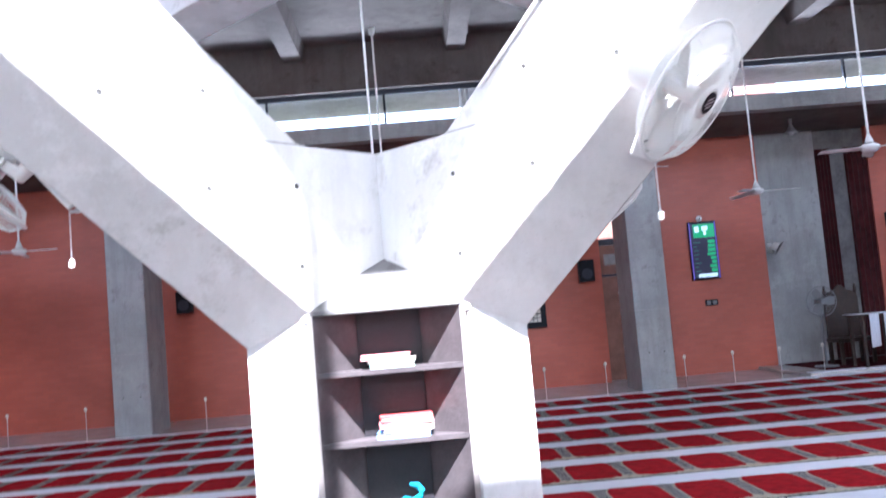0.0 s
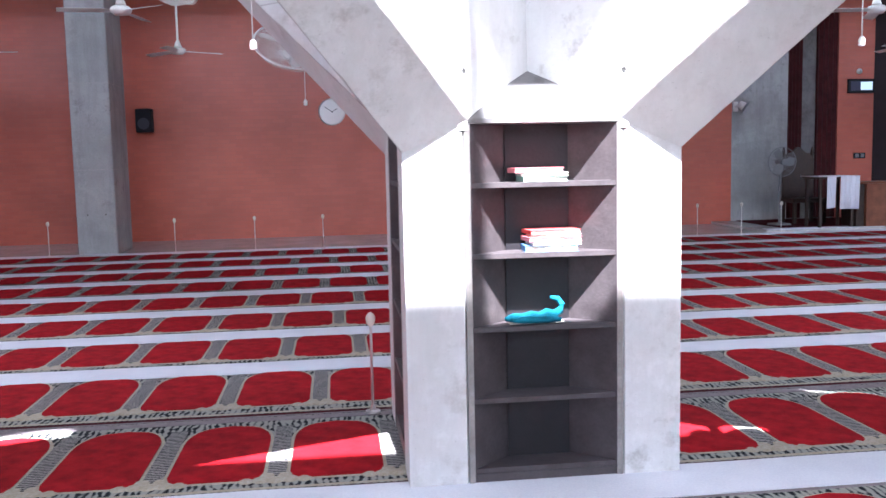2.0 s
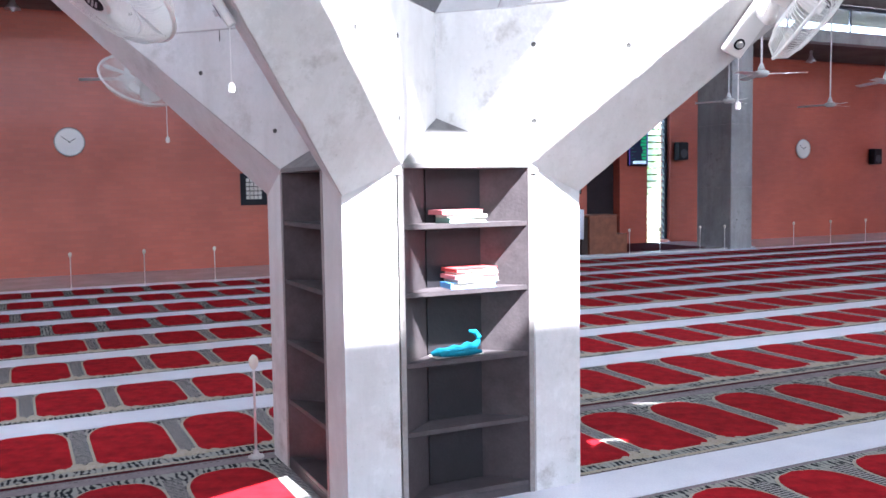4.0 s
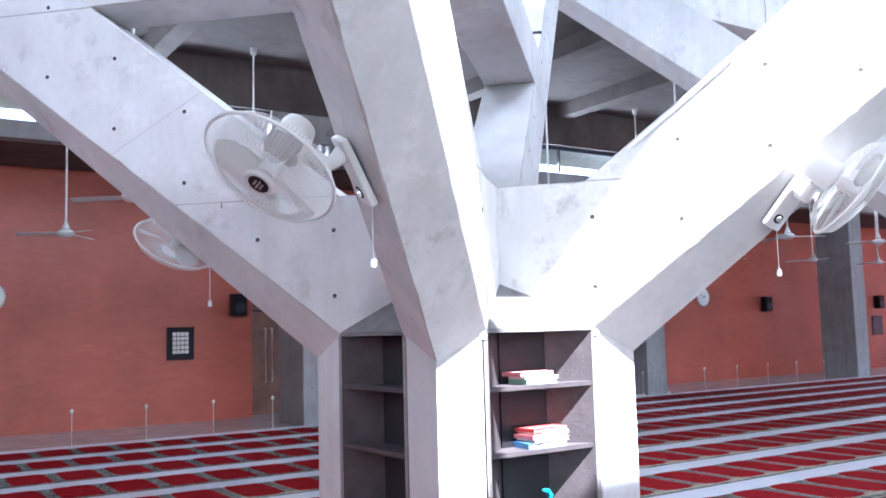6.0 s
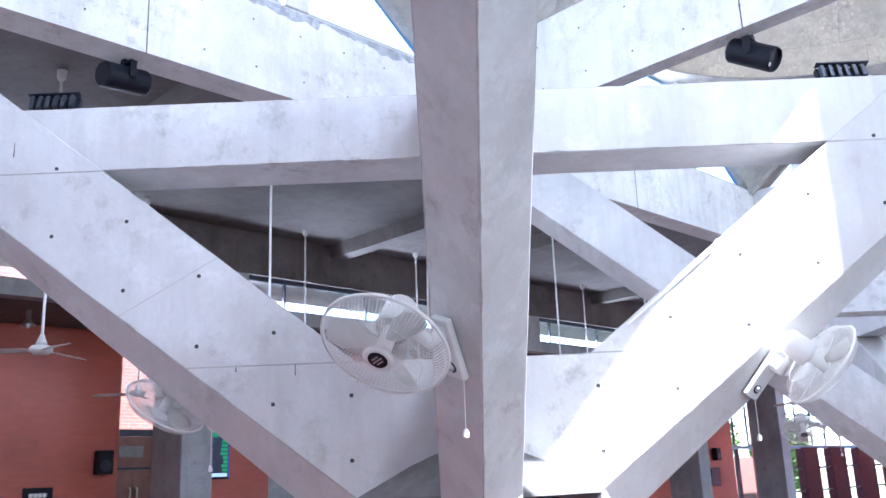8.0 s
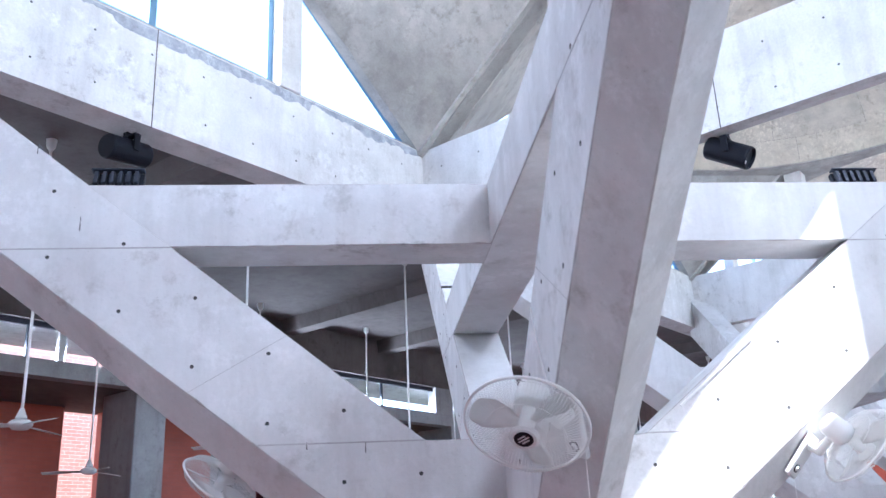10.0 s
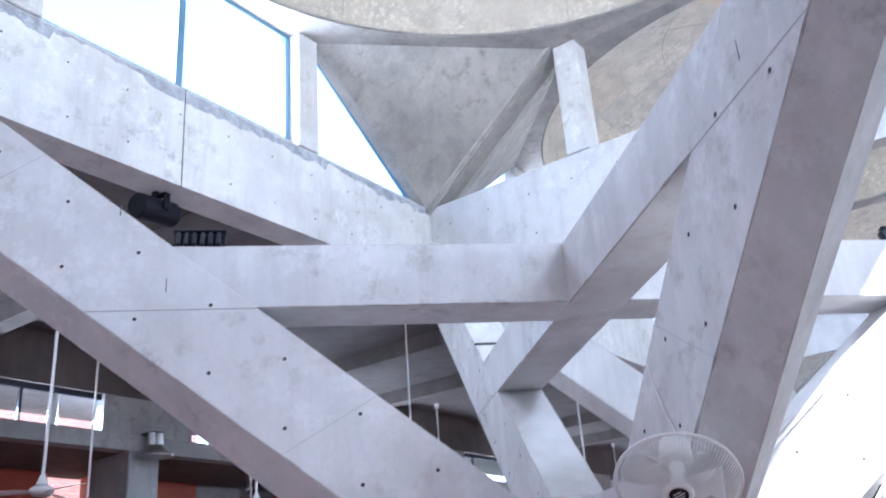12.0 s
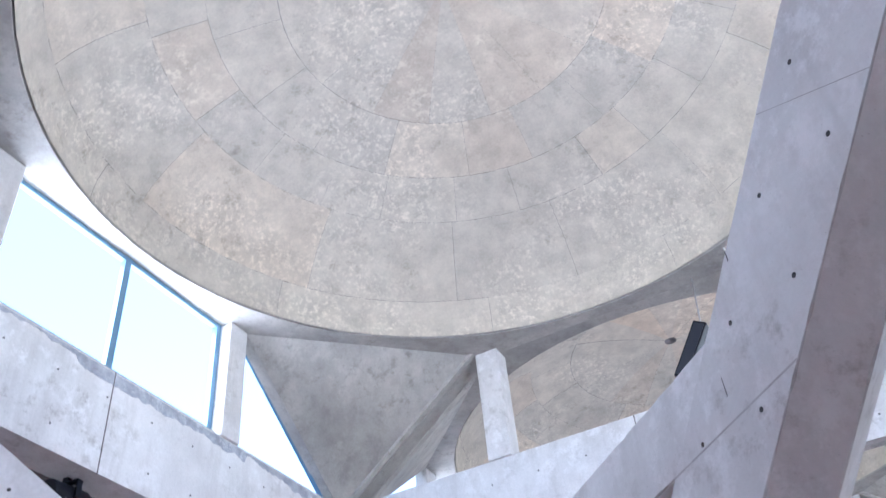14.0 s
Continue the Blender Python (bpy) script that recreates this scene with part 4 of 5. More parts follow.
tagged(mesh_ob("teal_cloth", bm, TEAL, smooth=True), "crumpled teal cloth lying on the shelf", "cloth")
tagged(mesh_ob("paper_sheet", box(CX - 0.15, CX + 0.10, CY - HW + 0.05, CY - HW + 0.14, 0.6685, 0.673), PAPER), "loose white papers lying under the teal cloth", "paper")

# ---- wall fans on the limbs ----
def wall_fan(hub, axis, q, a, b, ox=0.0):
    """q: the limb's direction in degrees; a, b: place on its underside."""
    f = thing("wall_fan", "white wall-mounted fan with wire guard on a concrete limb", "fan", "wall fans")
    hub, axis = Vector(hub), Vector(axis).normalized()
    m = Matrix.Translation(hub) @ axis.to_track_quat("Z", "Y").to_matrix().to_4x4() @ Matrix.Scale(1.15, 4)
    R = 0.225
    # guard: wires front and back, rims
    bm = bmesh.new()
    for k in range(100):
        t = 2 * math.pi * k / 100
        c, s = math.cos(t), math.sin(t)
        front = [(0.055, 0.062), (0.13, 0.060), (0.195, 0.040), (R, 0.0)]
        rear = [(0.06, -0.072), (0.13, -0.068), (0.195, -0.045), (R, 0.0)]
        for prof in (front, rear):
            add_tube(bm, [m @ Vector((r * c, r * s, z)) for r, z in prof], 0.0015, 3, False)
    for r, z, th in ((R, 0.0, 0.0075), (0.15, 0.056, 0.0016), (0.15, -0.063, 0.0016)):
        add_tube(bm, [m @ Vector((r * math.cos(t), r * math.sin(t), z)) for t in (2 * math.pi * k / 48 for k in range(49))], th, 6, False)
    tagged(part("guard", bm, WHITE, f, "white wire guard"), kind="stuff")
    bm = bmesh.new()
    add_lathe(bm, [(0.0, 0.070), (0.046, 0.070), (0.056, 0.062), (0.056, 0.056), (0.0, 0.056)], 24, m)
    part("badge_ring", bm, WHITE, f, "white badge ring")
    bm = bmesh.new()
    add_lathe(bm, [(0.0, 0.0725), (0.034, 0.0725), (0.036, 0.0695), (0.0, 0.0695)], 20, m)
    badge = part("badge", bm, BLACK, f, "round dark badge")
    bm = bmesh.new()
    for y, w in ((-0.012, 0.016), (0.0, 0.024), (0.012, 0.016)):
        add_box(bm, -w, w, y - 0.003, y + 0.003, 0.0722, 0.0735)
    bmesh.ops.transform(bm, matrix=m @ pose(0, 0, 0, 0, 0, 25), verts=bm.verts[:])
    part("badge_bars", bm, STEEL, badge, "silver bars on the badge")
    for k in range(3):
        bm = bmesh.new()
        t0 = 2 * math.pi * k / 3 + 0.4
        rows = []
        for r, w, tw in ((0.03, 0.03, 0.5), (0.08, 0.085, 0.45), (0.14, 0.12, 0.35), (0.19, 0.10, 0.28), (0.205, 0.05, 0.25)):
            row = []
            for j in range(5):
                u = (j / 4 - 0.5) * w
                row.append(m @ (Matrix.Rotation(t0, 4, "Z") @ Vector((r, u * math.cos(tw) + r * 0.12, u * math.sin(tw) - 0.005))))
            rows.append(row)
        vv = [[bm.verts.new(p) for p in row] for row in rows]
        for i in range(4):
            for j in range(4):
                bm.faces.new((vv[i][j], vv[i][j + 1], vv[i + 1][j + 1], vv[i + 1][j]))
        bmesh.ops.solidify(bm, geom=bm.faces[:], thickness=0.002)
        part("blade", bm, WHITE, f, smooth=True)
    bm = bmesh.new()
    add_lathe(bm, [(0.0, -0.213), (0.040, -0.211), (0.054, -0.202), (0.060, -0.185), (0.064, -0.09), (0.060, -0.078), (0.0, -0.075)], 24, m)
    part("motor", bm, WHITE, f, smooth=True)
    bm = bmesh.new()
    add_lathe(bm, [(0.0, -0.075), (0.028, -0.075), (0.03, 0.03), (0.0, 0.035)], 16, m)
    part("blade_hub", bm, WHITE, f)
    # plate flat on the limb's slanting underside
    r = pose(CX + ox, CY, 0, 0, 0, q)
    sgn = 1 if b > 0 else -1
    along = (r.to_3x3() @ Vector((1, 0, SLOPE))).normalized()
    across = (r.to_3x3() @ Vector((0, sgn * W / 2, 0.29))).normalized()
    nrm = along.cross(across).normalized()
    if nrm.z > 0:
        nrm = -nrm
    place = r @ Vector((a, b, limb_lo(a) - 0.29 * (1 - abs(b) / (W / 2))))
    side = nrm.cross(along).normalized()
    pm = Matrix((( along.x, side.x, nrm.x, place.x), (along.y, side.y, nrm.y, place.y), (along.z, side.z, nrm.z, place.z), (0, 0, 0, 1))) @ pose(0, 0, 0, 0, 0, 20)
    bm = box(-0.145, 0.145, -0.055, 0.055, 0.0, 0.034, 0.010)
    bmesh.ops.transform(bm, matrix=pm, verts=bm.verts[:])
    plate = part("back_plate", bm, WHITE, f)
    bm = bmesh.new()
    add_lathe(bm, [(0.0, 0.050), (0.014, 0.050), (0.018, 0.033), (0.0, 0.033)], 16, pm @ pose(-0.085, 0, 0))
    part("knob", bm, STEEL, plate, "round grey speed knob")
    bm = bmesh.new()
    add_lathe(bm, [(0.018, 0.033), (0.018, 0.037), (0.026, 0.037), (0.026, 0.033)], 20, pm @ pose(-0.085, 0, 0))
    part("dial_ring", bm, BLACK, plate, "dark ring round the knob")
    # bracket: a flat boss on the plate, a tapering neck and a pivot under the motor
    tail, root = m @ Vector((0, 0, -0.135)), pm @ Vector((0.085, 0, 0.03))
    knee = pm @ Vector((0.075, 0, 0.10))
    end = tail + (knee - tail).normalized() * 0.062
    bm = bmesh.new()
    add_tube(bm, [root, knee, end], [0.036, 0.031, 0.024], 12)
    part("arm", bm, WHITE, f, smooth=True)
    bm = bmesh.new()
    pv = (end - knee).normalized().cross(axis).normalized() * 0.034
    add_tube(bm, [end - pv, end + pv], 0.021, 14)
    part("pivot", bm, WHITE, f)
    bm = bmesh.new()
    c0 = pm @ Vector((-0.13, -0.04, 0.02))
    add_tube(bm, [c0, c0 + Vector((0, 0, -0.22))], 0.0022, 5)
    cord = part("pull_cord", bm, WHITE, f)
    bm = bmesh.new()
    add_lathe(bm, [(0.0, 0.0), (0.005, 0.0), (0.012, -0.012), (0.012, -0.035), (0.0, -0.04)], 12, Matrix.Translation(c0 + Vector((0, 0, -0.21))))
    part("cord_knob", bm, WHITE, cord)


wall_fan((-1.731, 3.519, 2.17), (-0.609, -0.193, -0.769), 225, 1.64, -0.115)
wall_fan((0.99, 2.985, 2.20), (0.63, -0.482, -0.609), 315, 1.66, -0.094)
wall_fan((-1.289, 6.14, 2.167), (-0.172, 0.632, -0.756), 135, 1.60, -0.09)
wall_fan((1.30, 5.70, 2.14), (0.60, 0.05, -0.80), 45, 1.60, -0.09)
wall_fan((BAY - 1.45, 6.06, 2.10), (-0.45, -0.25, -0.70), 135, 1.60, -0.09, BAY)

# ---- ceiling fans ----
def ceiling_fan():
    f = thing("ceiling_fan", "white three-bladed ceiling fan on a long rod", "ceiling fan", "ceiling fans")
    bm = bmesh.new()
    add_tube(bm, [(0, 0, 0.10), (0, 0, Z_ROOF - 3.15)], 0.016, 8)
    part("rod", bm, WHITE, f)
    bm = bmesh.new()
    add_lathe(bm, [(0.0, 0.19), (0.02, 0.19), (0.055, 0.10), (0.06, 0.08), (0.0, 0.075)], 16)
    part("canopy", bm, WHITE, f, smooth=True)
    bm = bmesh.new()
    add_lathe(bm, [(0.0, 0.07), (0.09, 0.065), (0.12, 0.04), (0.12, 0.01), (0.08, -0.03), (0.0, -0.035)], 24)
    part("motor", bm, WHITE, f, smooth=True)
    bm = bmesh.new()
    add_lathe(bm, [(0.0, Z_ROOF - 3.152), (0.06, Z_ROOF - 3.152), (0.05, Z_ROOF - 3.25), (0.02, Z_ROOF - 3.29), (0.0, Z_ROOF - 3.29)], 16)
    part("ceiling_cup", bm, WHITE, f)
    for k in range(3):
        bm = bmesh.new()
        add_loft(bm, [[(x, -w / 2, z - 0.012), (x, w / 2, z + 0.012), (x, w / 2, z + 0.016), (x, -w / 2, z - 0.008)] for x, w, z in ((0.10, 0.07, 0.01), (0.2, 0.13, 0.01), (0.55, 0.14, 0.0), (0.68, 0.11, -0.005))])
        part("blade", turned(bm, 120 * k + 10), WHITE, f)
    return f


first = ceiling_fan()
first.matrix_world = pose(-0.4, 10.75, 3.15, 0, 0, 20)
rnd = random.Random(11)
for row, y in enumerate((10.85, 14.6)):
    for x in (-6.4, -3.4, -0.4, 2.55, 5.8, 8.7, 11.6, 14.6, 17.9, 20.9):
        if (x, y) != (-0.4, 10.85):
            copy_thing(first, pose(x, y, 3.15, 0, 0, rnd.uniform(0, 120)))

# ---- stanchions ----
def stanchion():
    s = thing("barrier_post", "slim pale barrier post with a round knob and flat foot", "barrier post", "barrier posts")
    bm = bmesh.new()
    add_tube(bm, [(0, 0, 0.012), (0, 0, 0.51)], 0.0075, 8)
    part("rod", bm, STEEL, s)
    bm = bmesh.new()
    add_lathe(bm, [(0.0, 0.0), (0.046, 0.0), (0.042, 0.010), (0.020, 0.016), (0.012, 0.04), (0.0, 0.04)], 20)
    part("foot", bm, STEEL, s)
    bm = bmesh.new()
    add_lathe(bm, [(0.0, 0.50), (0.012, 0.504), (0.023, 0.522), (0.028, 0.545), (0.023, 0.567), (0.010, 0.580), (0.0, 0.586)], 16)
    part("knob", bm, PAPER, s, "cream ball knob", True)
    return s


post = stanchion()
post.matrix_world = pose(-0.876, 5.17, FLOOR + 0.018)
for x in (-8.2, -7.0, -5.7, -3.7, -2.4, -1.27, -0.17, 0.95, 2.05, 3.1, 4.47, 5.31, 6.13, 6.88, 9.5, 10.3, 11.4, 12.1, 14.2, 15.4, 16.6, 17.8, 19.0):
    copy_thing(post, pose(x, 15.22, FLOOR))

# ---- things on and beside the north wall ----
YW = Y_WALL


def speaker(x, z, y=YW):
    s = thing("wall_speaker", "black box loudspeaker mounted on the brick wall", "loudspeaker", "wall loudspeakers")
    part("cabinet", box(x - 0.15, x + 0.15, y - 0.24, y - 0.03, z - 0.22, z + 0.22, 0.02), BLACK, s)
    part("bracket", box(x - 0.03, x + 0.03, y - 0.04, y, z - 0.05, z + 0.05), BLACK, s)
    bm = bmesh.new()
    add_lathe(bm, [(0.0, 0.0), (0.10, 0.0), (0.11, 0.006), (0.085, 0.002), (0.0, 0.004)], 20, pose(x, y - 0.243, z - 0.06, 90))
    part("cone", bm, ALU_DARK, s)


for x, z in ((-4.58, 2.25), (3.40, 2.2), (12.98, 2.25), (20.0, 2.12), (26.0, 2.16)):
    speaker(x, z)


def clock(x, z):
    c = thing("wall_clock", "round white wall clock with a thin rim on brick", "clock", "wall clocks")
    m = pose(x, YW, z, 90)
    bm = bmesh.new()
    add_lathe(bm, [(0.0, 0.0), (0.25, 0.0), (0.262, 0.015), (0.262, 0.035), (0.245, 0.045), (0.24, 0.03), (0.0, 0.03)], 40, m)
    part("case", bm, STEEL, c)
    bm = bmesh.new()
    add_lathe(bm, [(0.0, 0.0305), (0.238, 0.0305), (0.238, 0.033), (0.0, 0.033)], 40, m)
    part("face", bm, WHITE, c)
    for ang, ln in ((55, 0.17), (-60, 0.12)):
        bm = box(-0.006, 0.006, -0.02, ln, 0.034, 0.037)
        bmesh.ops.transform(bm, matrix=m @ pose(0, 0, 0, 0, 0, ang), verts=bm.verts[:])
        part("clock_hand", bm, BLACK, c)


clock(-1.06, 2.37)
clock(17.3, 2.33)

cal = thing("calendar", "black framed board with a grid of white cells", "calendar")
part("board", box(2.01, 2.54, YW - 0.03, YW, 1.15, 1.78, 0.006), BLACK, cal)
for i in range(4):
    for j in range(5):
        x, z = 2.12 + 0.08 * i, 1.27 + 0.085 * j
        part("cell", box(x, x + 0.068, YW - 0.034, YW - 0.029, z, z + 0.07), PAPER, cal)


def display(x0, x1, z0, z1):
    d = thing("prayer_time_display", "tall lit green and blue prayer-time display on brick", "display", "prayer displays")
    part("case", box(x0, x1, YW - 0.07, YW, z0, z1, 0.008), BLACK, d)
    e = 0.035
    part("led_edge", box(x0 + 0.012, x0 + e, YW - 0.074, YW - 0.069, z0 + 0.02, z1 - 0.02), SCREEN_VIOLET, d, "violet lit edge")
    part("led_edge", box(x1 - e, x1 - 0.012, YW - 0.074, YW - 0.069, z0 + 0.02, z1 - 0.02), SCREEN_VIOLET, d, "violet lit edge")
    part("screen", box(x0 + e, x1 - e, YW - 0.075, YW - 0.069, z0 + 0.04, z1 - 0.04), SCREEN_BLUE, d, "dark blue lit panel")
    part("screen", box(x0 + 0.09, x1 - 0.05, YW - 0.079, YW - 0.074, z0 + (z1 - z0) * 0.72, z1 - 0.06), SCREEN_GREEN, d, "green lit header")
    for u, w, h in ((0.12, 0.09, 0.10), (0.27, 0.12, 0.07), (0.30, 0.05, 0.16)):
        part("glyph", box(x0 + u, x0 + u + w, YW - 0.082, YW - 0.078, z1 - 0.12 - h, z1 - 0.10), SCREEN_WHITE, d, "pale lit writing")
    part("foot_bar", box(x0 + 0.12, x1 - 0.07, YW - 0.082, YW - 0.078, z0 + 0.05, z0 + 0.12), SCREEN_WHITE, d, "pale lit bottom line")
    rr = random.Random(3)
    for k in range(9):
        z = z0 + 0.07 + k * 0.083
        w = rr.uniform(0.09, 0.17)
        part("text_bar", box(x1 - 0.06 - w, x1 - 0.06, YW - 0.079, YW - 0.074, z, z + 0.06), SCREEN_GREEN, d, "green lit figures")
        part("text_bar", box(x0 + 0.07, x0 + 0.07 + rr.uniform(0.05, 0.16), YW - 0.079, YW - 0.074, z + 0.01, z + 0.035), SCREEN_TEAL, d, "dim teal writing")


display(5.56, 6.13, 1.83, 3.01)
display(11.42, 12.0, 1.89, 3.03)
sign = thing("small_display", "wide dark sign with a pale lit panel above the niche side", "display")
part("case", box(9.64, 10.22, YW - 0.06, YW, 2.60, 2.89, 0.008), BLACK, sign)
part("screen", box(9.69, 9.9, YW - 0.064, YW - 0.059, 2.65, 2.84), SCREEN_BLUE, sign)
part("screen", box(9.91, 10.17, YW - 0.064, YW - 0.059, 2.66, 2.83), SCREEN_WHITE, sign)
for x, z in ((5.90, 1.36), (9.95, 1.30)):
    s = thing("socket_plate", "small dark double socket plate on the brick wall", "socket", "socket plates")
    part("plate", box(x - 0.13, x + 0.13, YW - 0.02, YW, z - 0.06, z + 0.06, 0.005), BLACK, s)
    for dx in (-0.06, 0.06):
        part("insert", box(x + dx - 0.04, x + dx + 0.04, YW - 0.024, YW - 0.019, z - 0.04, z + 0.04), GREY_PLASTIC, s)
for x, z in ((5.82, 3.07), (9.90, 3.05)):
    sn = thing("wall_sensor", "small round white device above a display on brick", "sensor", "wall sensors")
    bm = bmesh.new()
    add_lathe(bm, [(0.0, 0.0), (0.06, 0.0), (0.06, 0.02), (0.045, 0.05), (0.0, 0.065)], 18, pose(x, YW, z, 90))
    part("dome", bm, WHITE, sn, smooth=True)
    bm = bmesh.new()
    add_lathe(bm, [(0.0, 0.064), (0.015, 0.064), (0.012, 0.07), (0.0, 0.071)], 12, pose(x, YW, z, 90))
    part("lens", bm, BLACK, sn)
# small wall fan: white motor on an arm, grey guard as a tilted disc
sl = thing("wall_spot", "small white wall fan with a grey tilted guard", "lamp")
part("bracket", box(7.16, 7.26, YW + 0.0, YW + 0.045, 2.26, 2.46, 0.01), WHITE, sl)
bm = bmesh.new()
add_tube(bm, [(7.21, YW + 0.02, 2.36), (7.21, YW - 0.12, 2.37), (7.24, YW - 0.16, 2.38)], [0.03, 0.03, 0.045], 12)
part("arm", bm, WHITE, sl, smooth=True)
lm = pose(7.28, YW - 0.18, 2.36, 0, 125, -20)
bm = bmesh.new()
add_lathe(bm, [(0.0, -0.10), (0.06, -0.095), (0.085, -0.02), (0.085, 0.02), (0.0, 0.02)], 20, lm)
part("head", bm, WHITE, sl, smooth=True)
bm = bmesh.new()
add_lathe(bm, [(0.0, 0.022), (0.07, 0.022), (0.15, 0.05), (0.155, 0.06), (0.14, 0.06), (0.0, 0.035)], 24, lm)
part("fan_guard", bm, GREY_PLASTIC, sl, "grey guard disc")
pic = thing("notice_board", "narrow dark framed notice on the brick wall", "notice board")
part("board", box(25.7, 26.3, YW - 0.03, YW, 1.05, 1.7, 0.006), ALU_DARK, pic)
part("sheet", box(25.8, 26.2, YW - 0.034, YW - 0.029, 1.12, 1.62), SCREEN_BLUE, pic)

# niche side: rug, table with white cloth, chair, wooden lectern box, standing fan
tagged(mesh_ob("floor_dais", box(6.7, 13.2, 15.4, Y_WALL, FLOOR, 0, 0.006), MARBLE), "low grey marble dais before the prayer niche", "dais", kind="structure")
tagged(mesh_ob("niche_rug", box(7.2, 12.0, 15.7, 17.7, 0, 0.012), MAROON), "dark maroon rug before the prayer niche", "rug")
tagged(mesh_ob("floor_sheet", box(6.75, 9.0, 15.42, 15.69, 0, 0.010), WHITE_CLOTH), "pale sheet lying on the marble edge", "sheet")
tb = thing("side_table", "small dark table standing before the prayer niche", "table")
part("tabletop", box(7.70, 8.44, 15.42, 16.0, 0.90, 0.94, 0.008), WOOD_DARK, tb)
for x in (7.74, 8.36):
    for y in (15.46, 15.92):
        part("leg", box(x, x + 0.05, y, y + 0.05, 0.012, 0.90), WOOD_DARK, tb)
tagged(mesh_ob("tablecloth", box(7.66, 8.46, 15.40, 16.02, 0.941, 0.952, 0.003), WHITE_CLOTH), "white cloth lying on the side table", "tablecloth")
for a, b, z in ((8.10, 8.46, 0.32), (7.84, 8.0, 0.36)):
    bm = bmesh.new()
    k = 18
    front = [(a + (b - a) * i / k, 15.372 + 0.012 * math.sin(1.3 * i) + 0.006 * math.sin(3.1 * i)) for i in range(k + 1)]
    rear = [(x, y + 0.008) for x, y in front]
    add_loft(bm, [[(x, y + 0.018 * (1 - h), z + (0.952 - z) * h + (0.03 * math.sin(4 * x) if h == 0 else 0)) for x, y in front + rear[::-1]] for h in (0, 0.35, 0.7, 1.0)])
    tagged(mesh_ob("cloth_drop", bm, WHITE_CLOTH, smooth=True), "white cloth hanging in folds down the table's front", "tablecloth", "table cloths")
ch = thing("carved_chair", "dark carved wooden chair with an ornate crest", "chair")
part("seat", box(7.75, 8.45, 16.4, 16.95, 0.42, 0.5, 0.02), WOOD_DARK, ch)
for x in (7.77, 8.37):
    for y in (16.42, 16.87):
        part("leg", box(x, x + 0.06, y, y + 0.06, 0.012, 0.42), WOOD_DARK, ch)
bm = bmesh.new()
n = 16
prof = [(7.78 + 0.64 * i / n, 1.25 + 0.22 * math.sin(math.pi * i / n) + 0.03 * math.sin(5 * math.pi * i / n)) for i in range(n + 1)]
lo = [bm.verts.new((x, y, 0.5)) for x, y in ((7.78, 16.90), (8.42, 16.90))]
add_loft(bm, [[(7.78, y, 0.5)] + [(x, y, z) for x, z in prof] + [(8.42, y, 0.5)] for y in (16.88, 16.95)])
bmesh.ops.delete(bm, geom=lo, context="VERTS")
part("backrest", bm, WOOD_DARK, ch)
for x in (7.80, 8.40):
    bm = bmesh.new()
    add_lathe(bm, [(0.0, 1.2), (0.03, 1.22), (0.022, 1.32), (0.035, 1.38), (0.012, 1.5), (0.0, 1.5)], 12, pose(x, 16.915, 0))
    part("finial", bm, WOOD_DARK, ch)
lec = thing("wooden_lectern", "red-brown wooden box lectern with stepped top", "lectern")
part("body", box(8.62, 9.32, 15.40, 15.95, 0.012, 0.80, 0.008), WOOD, lec)
part("side_panel", box(8.46, 8.615, 15.45, 15.95, 0.012, 0.78, 0.006), WOOD_DARK, lec)
part("top", box(8.44, 9.34, 15.38, 15.97, 0.802, 0.83, 0.006), WOOD, lec)
part("step", box(9.33, 9.62, 15.45, 15.95, 0.012, 0.42, 0.006), WOOD, lec)
sf = thing("pedestal_fan", "grey pedestal fan with wire guard standing on marble", "fan")
m = pose(7.45, 16.3, 1.22, 90, 0, 0)
bm = bmesh.new()
for k in range(40):
    t = 2 * math.pi * k / 40
    add_tube(bm, [m @ Vector((r * math.cos(t), r * math.sin(t), z)) for r, z in ((0.05, 0.06), (0.2, 0.05), (0.28, 0.0), (0.2, -0.05), (0.05, -0.06))], 0.0022, 3, False)
add_tube(bm, [m @ Vector((0.28 * math.cos(t), 0.28 * math.sin(t), 0)) for t in (2 * math.pi * k / 32 for k in range(33))], 0.008, 6, False)
part("guard", bm, GREY_PLASTIC, sf)
for k in range(3):
    bm = bmesh.new()
    add_loft(bm, [[m @ Matrix.Rotation(2.1 * k, 4, "Z") @ Vector(p) for p in ((r, -w, -0.02), (r, w, 0.02), (r, w, 0.024), (r, -w, -0.016))] for r, w in ((0.03, 0.03), (0.14, 0.09), (0.25, 0.07))])
    part("blade", bm, GREY_PLASTIC, sf)
bm = bmesh.new()
add_lathe(bm, [(0.0, 0.08), (0.05, 0.075), (0.055, 0.05), (0.06, -0.1), (0.05, -0.2), (0.0, -0.21)], 16, m)
part("motor", bm, GREY_PLASTIC, sf)
bm = bmesh.new()
add_tube(bm, [(7.45, 16.38, 0.03), (7.45, 16.38, 1.2)], 0.02, 10)
part("pole", bm, GREY_PLASTIC, sf)
bm = bmesh.new()
add_lathe(bm, [(0.0, 0.0), (0.22, 0.0), (0.21, 0.025), (0.04, 0.045), (0.0, 0.045)], 24, pose(7.45, 16.38, 0.012))
part("base", bm, GREY_PLASTIC, sf)

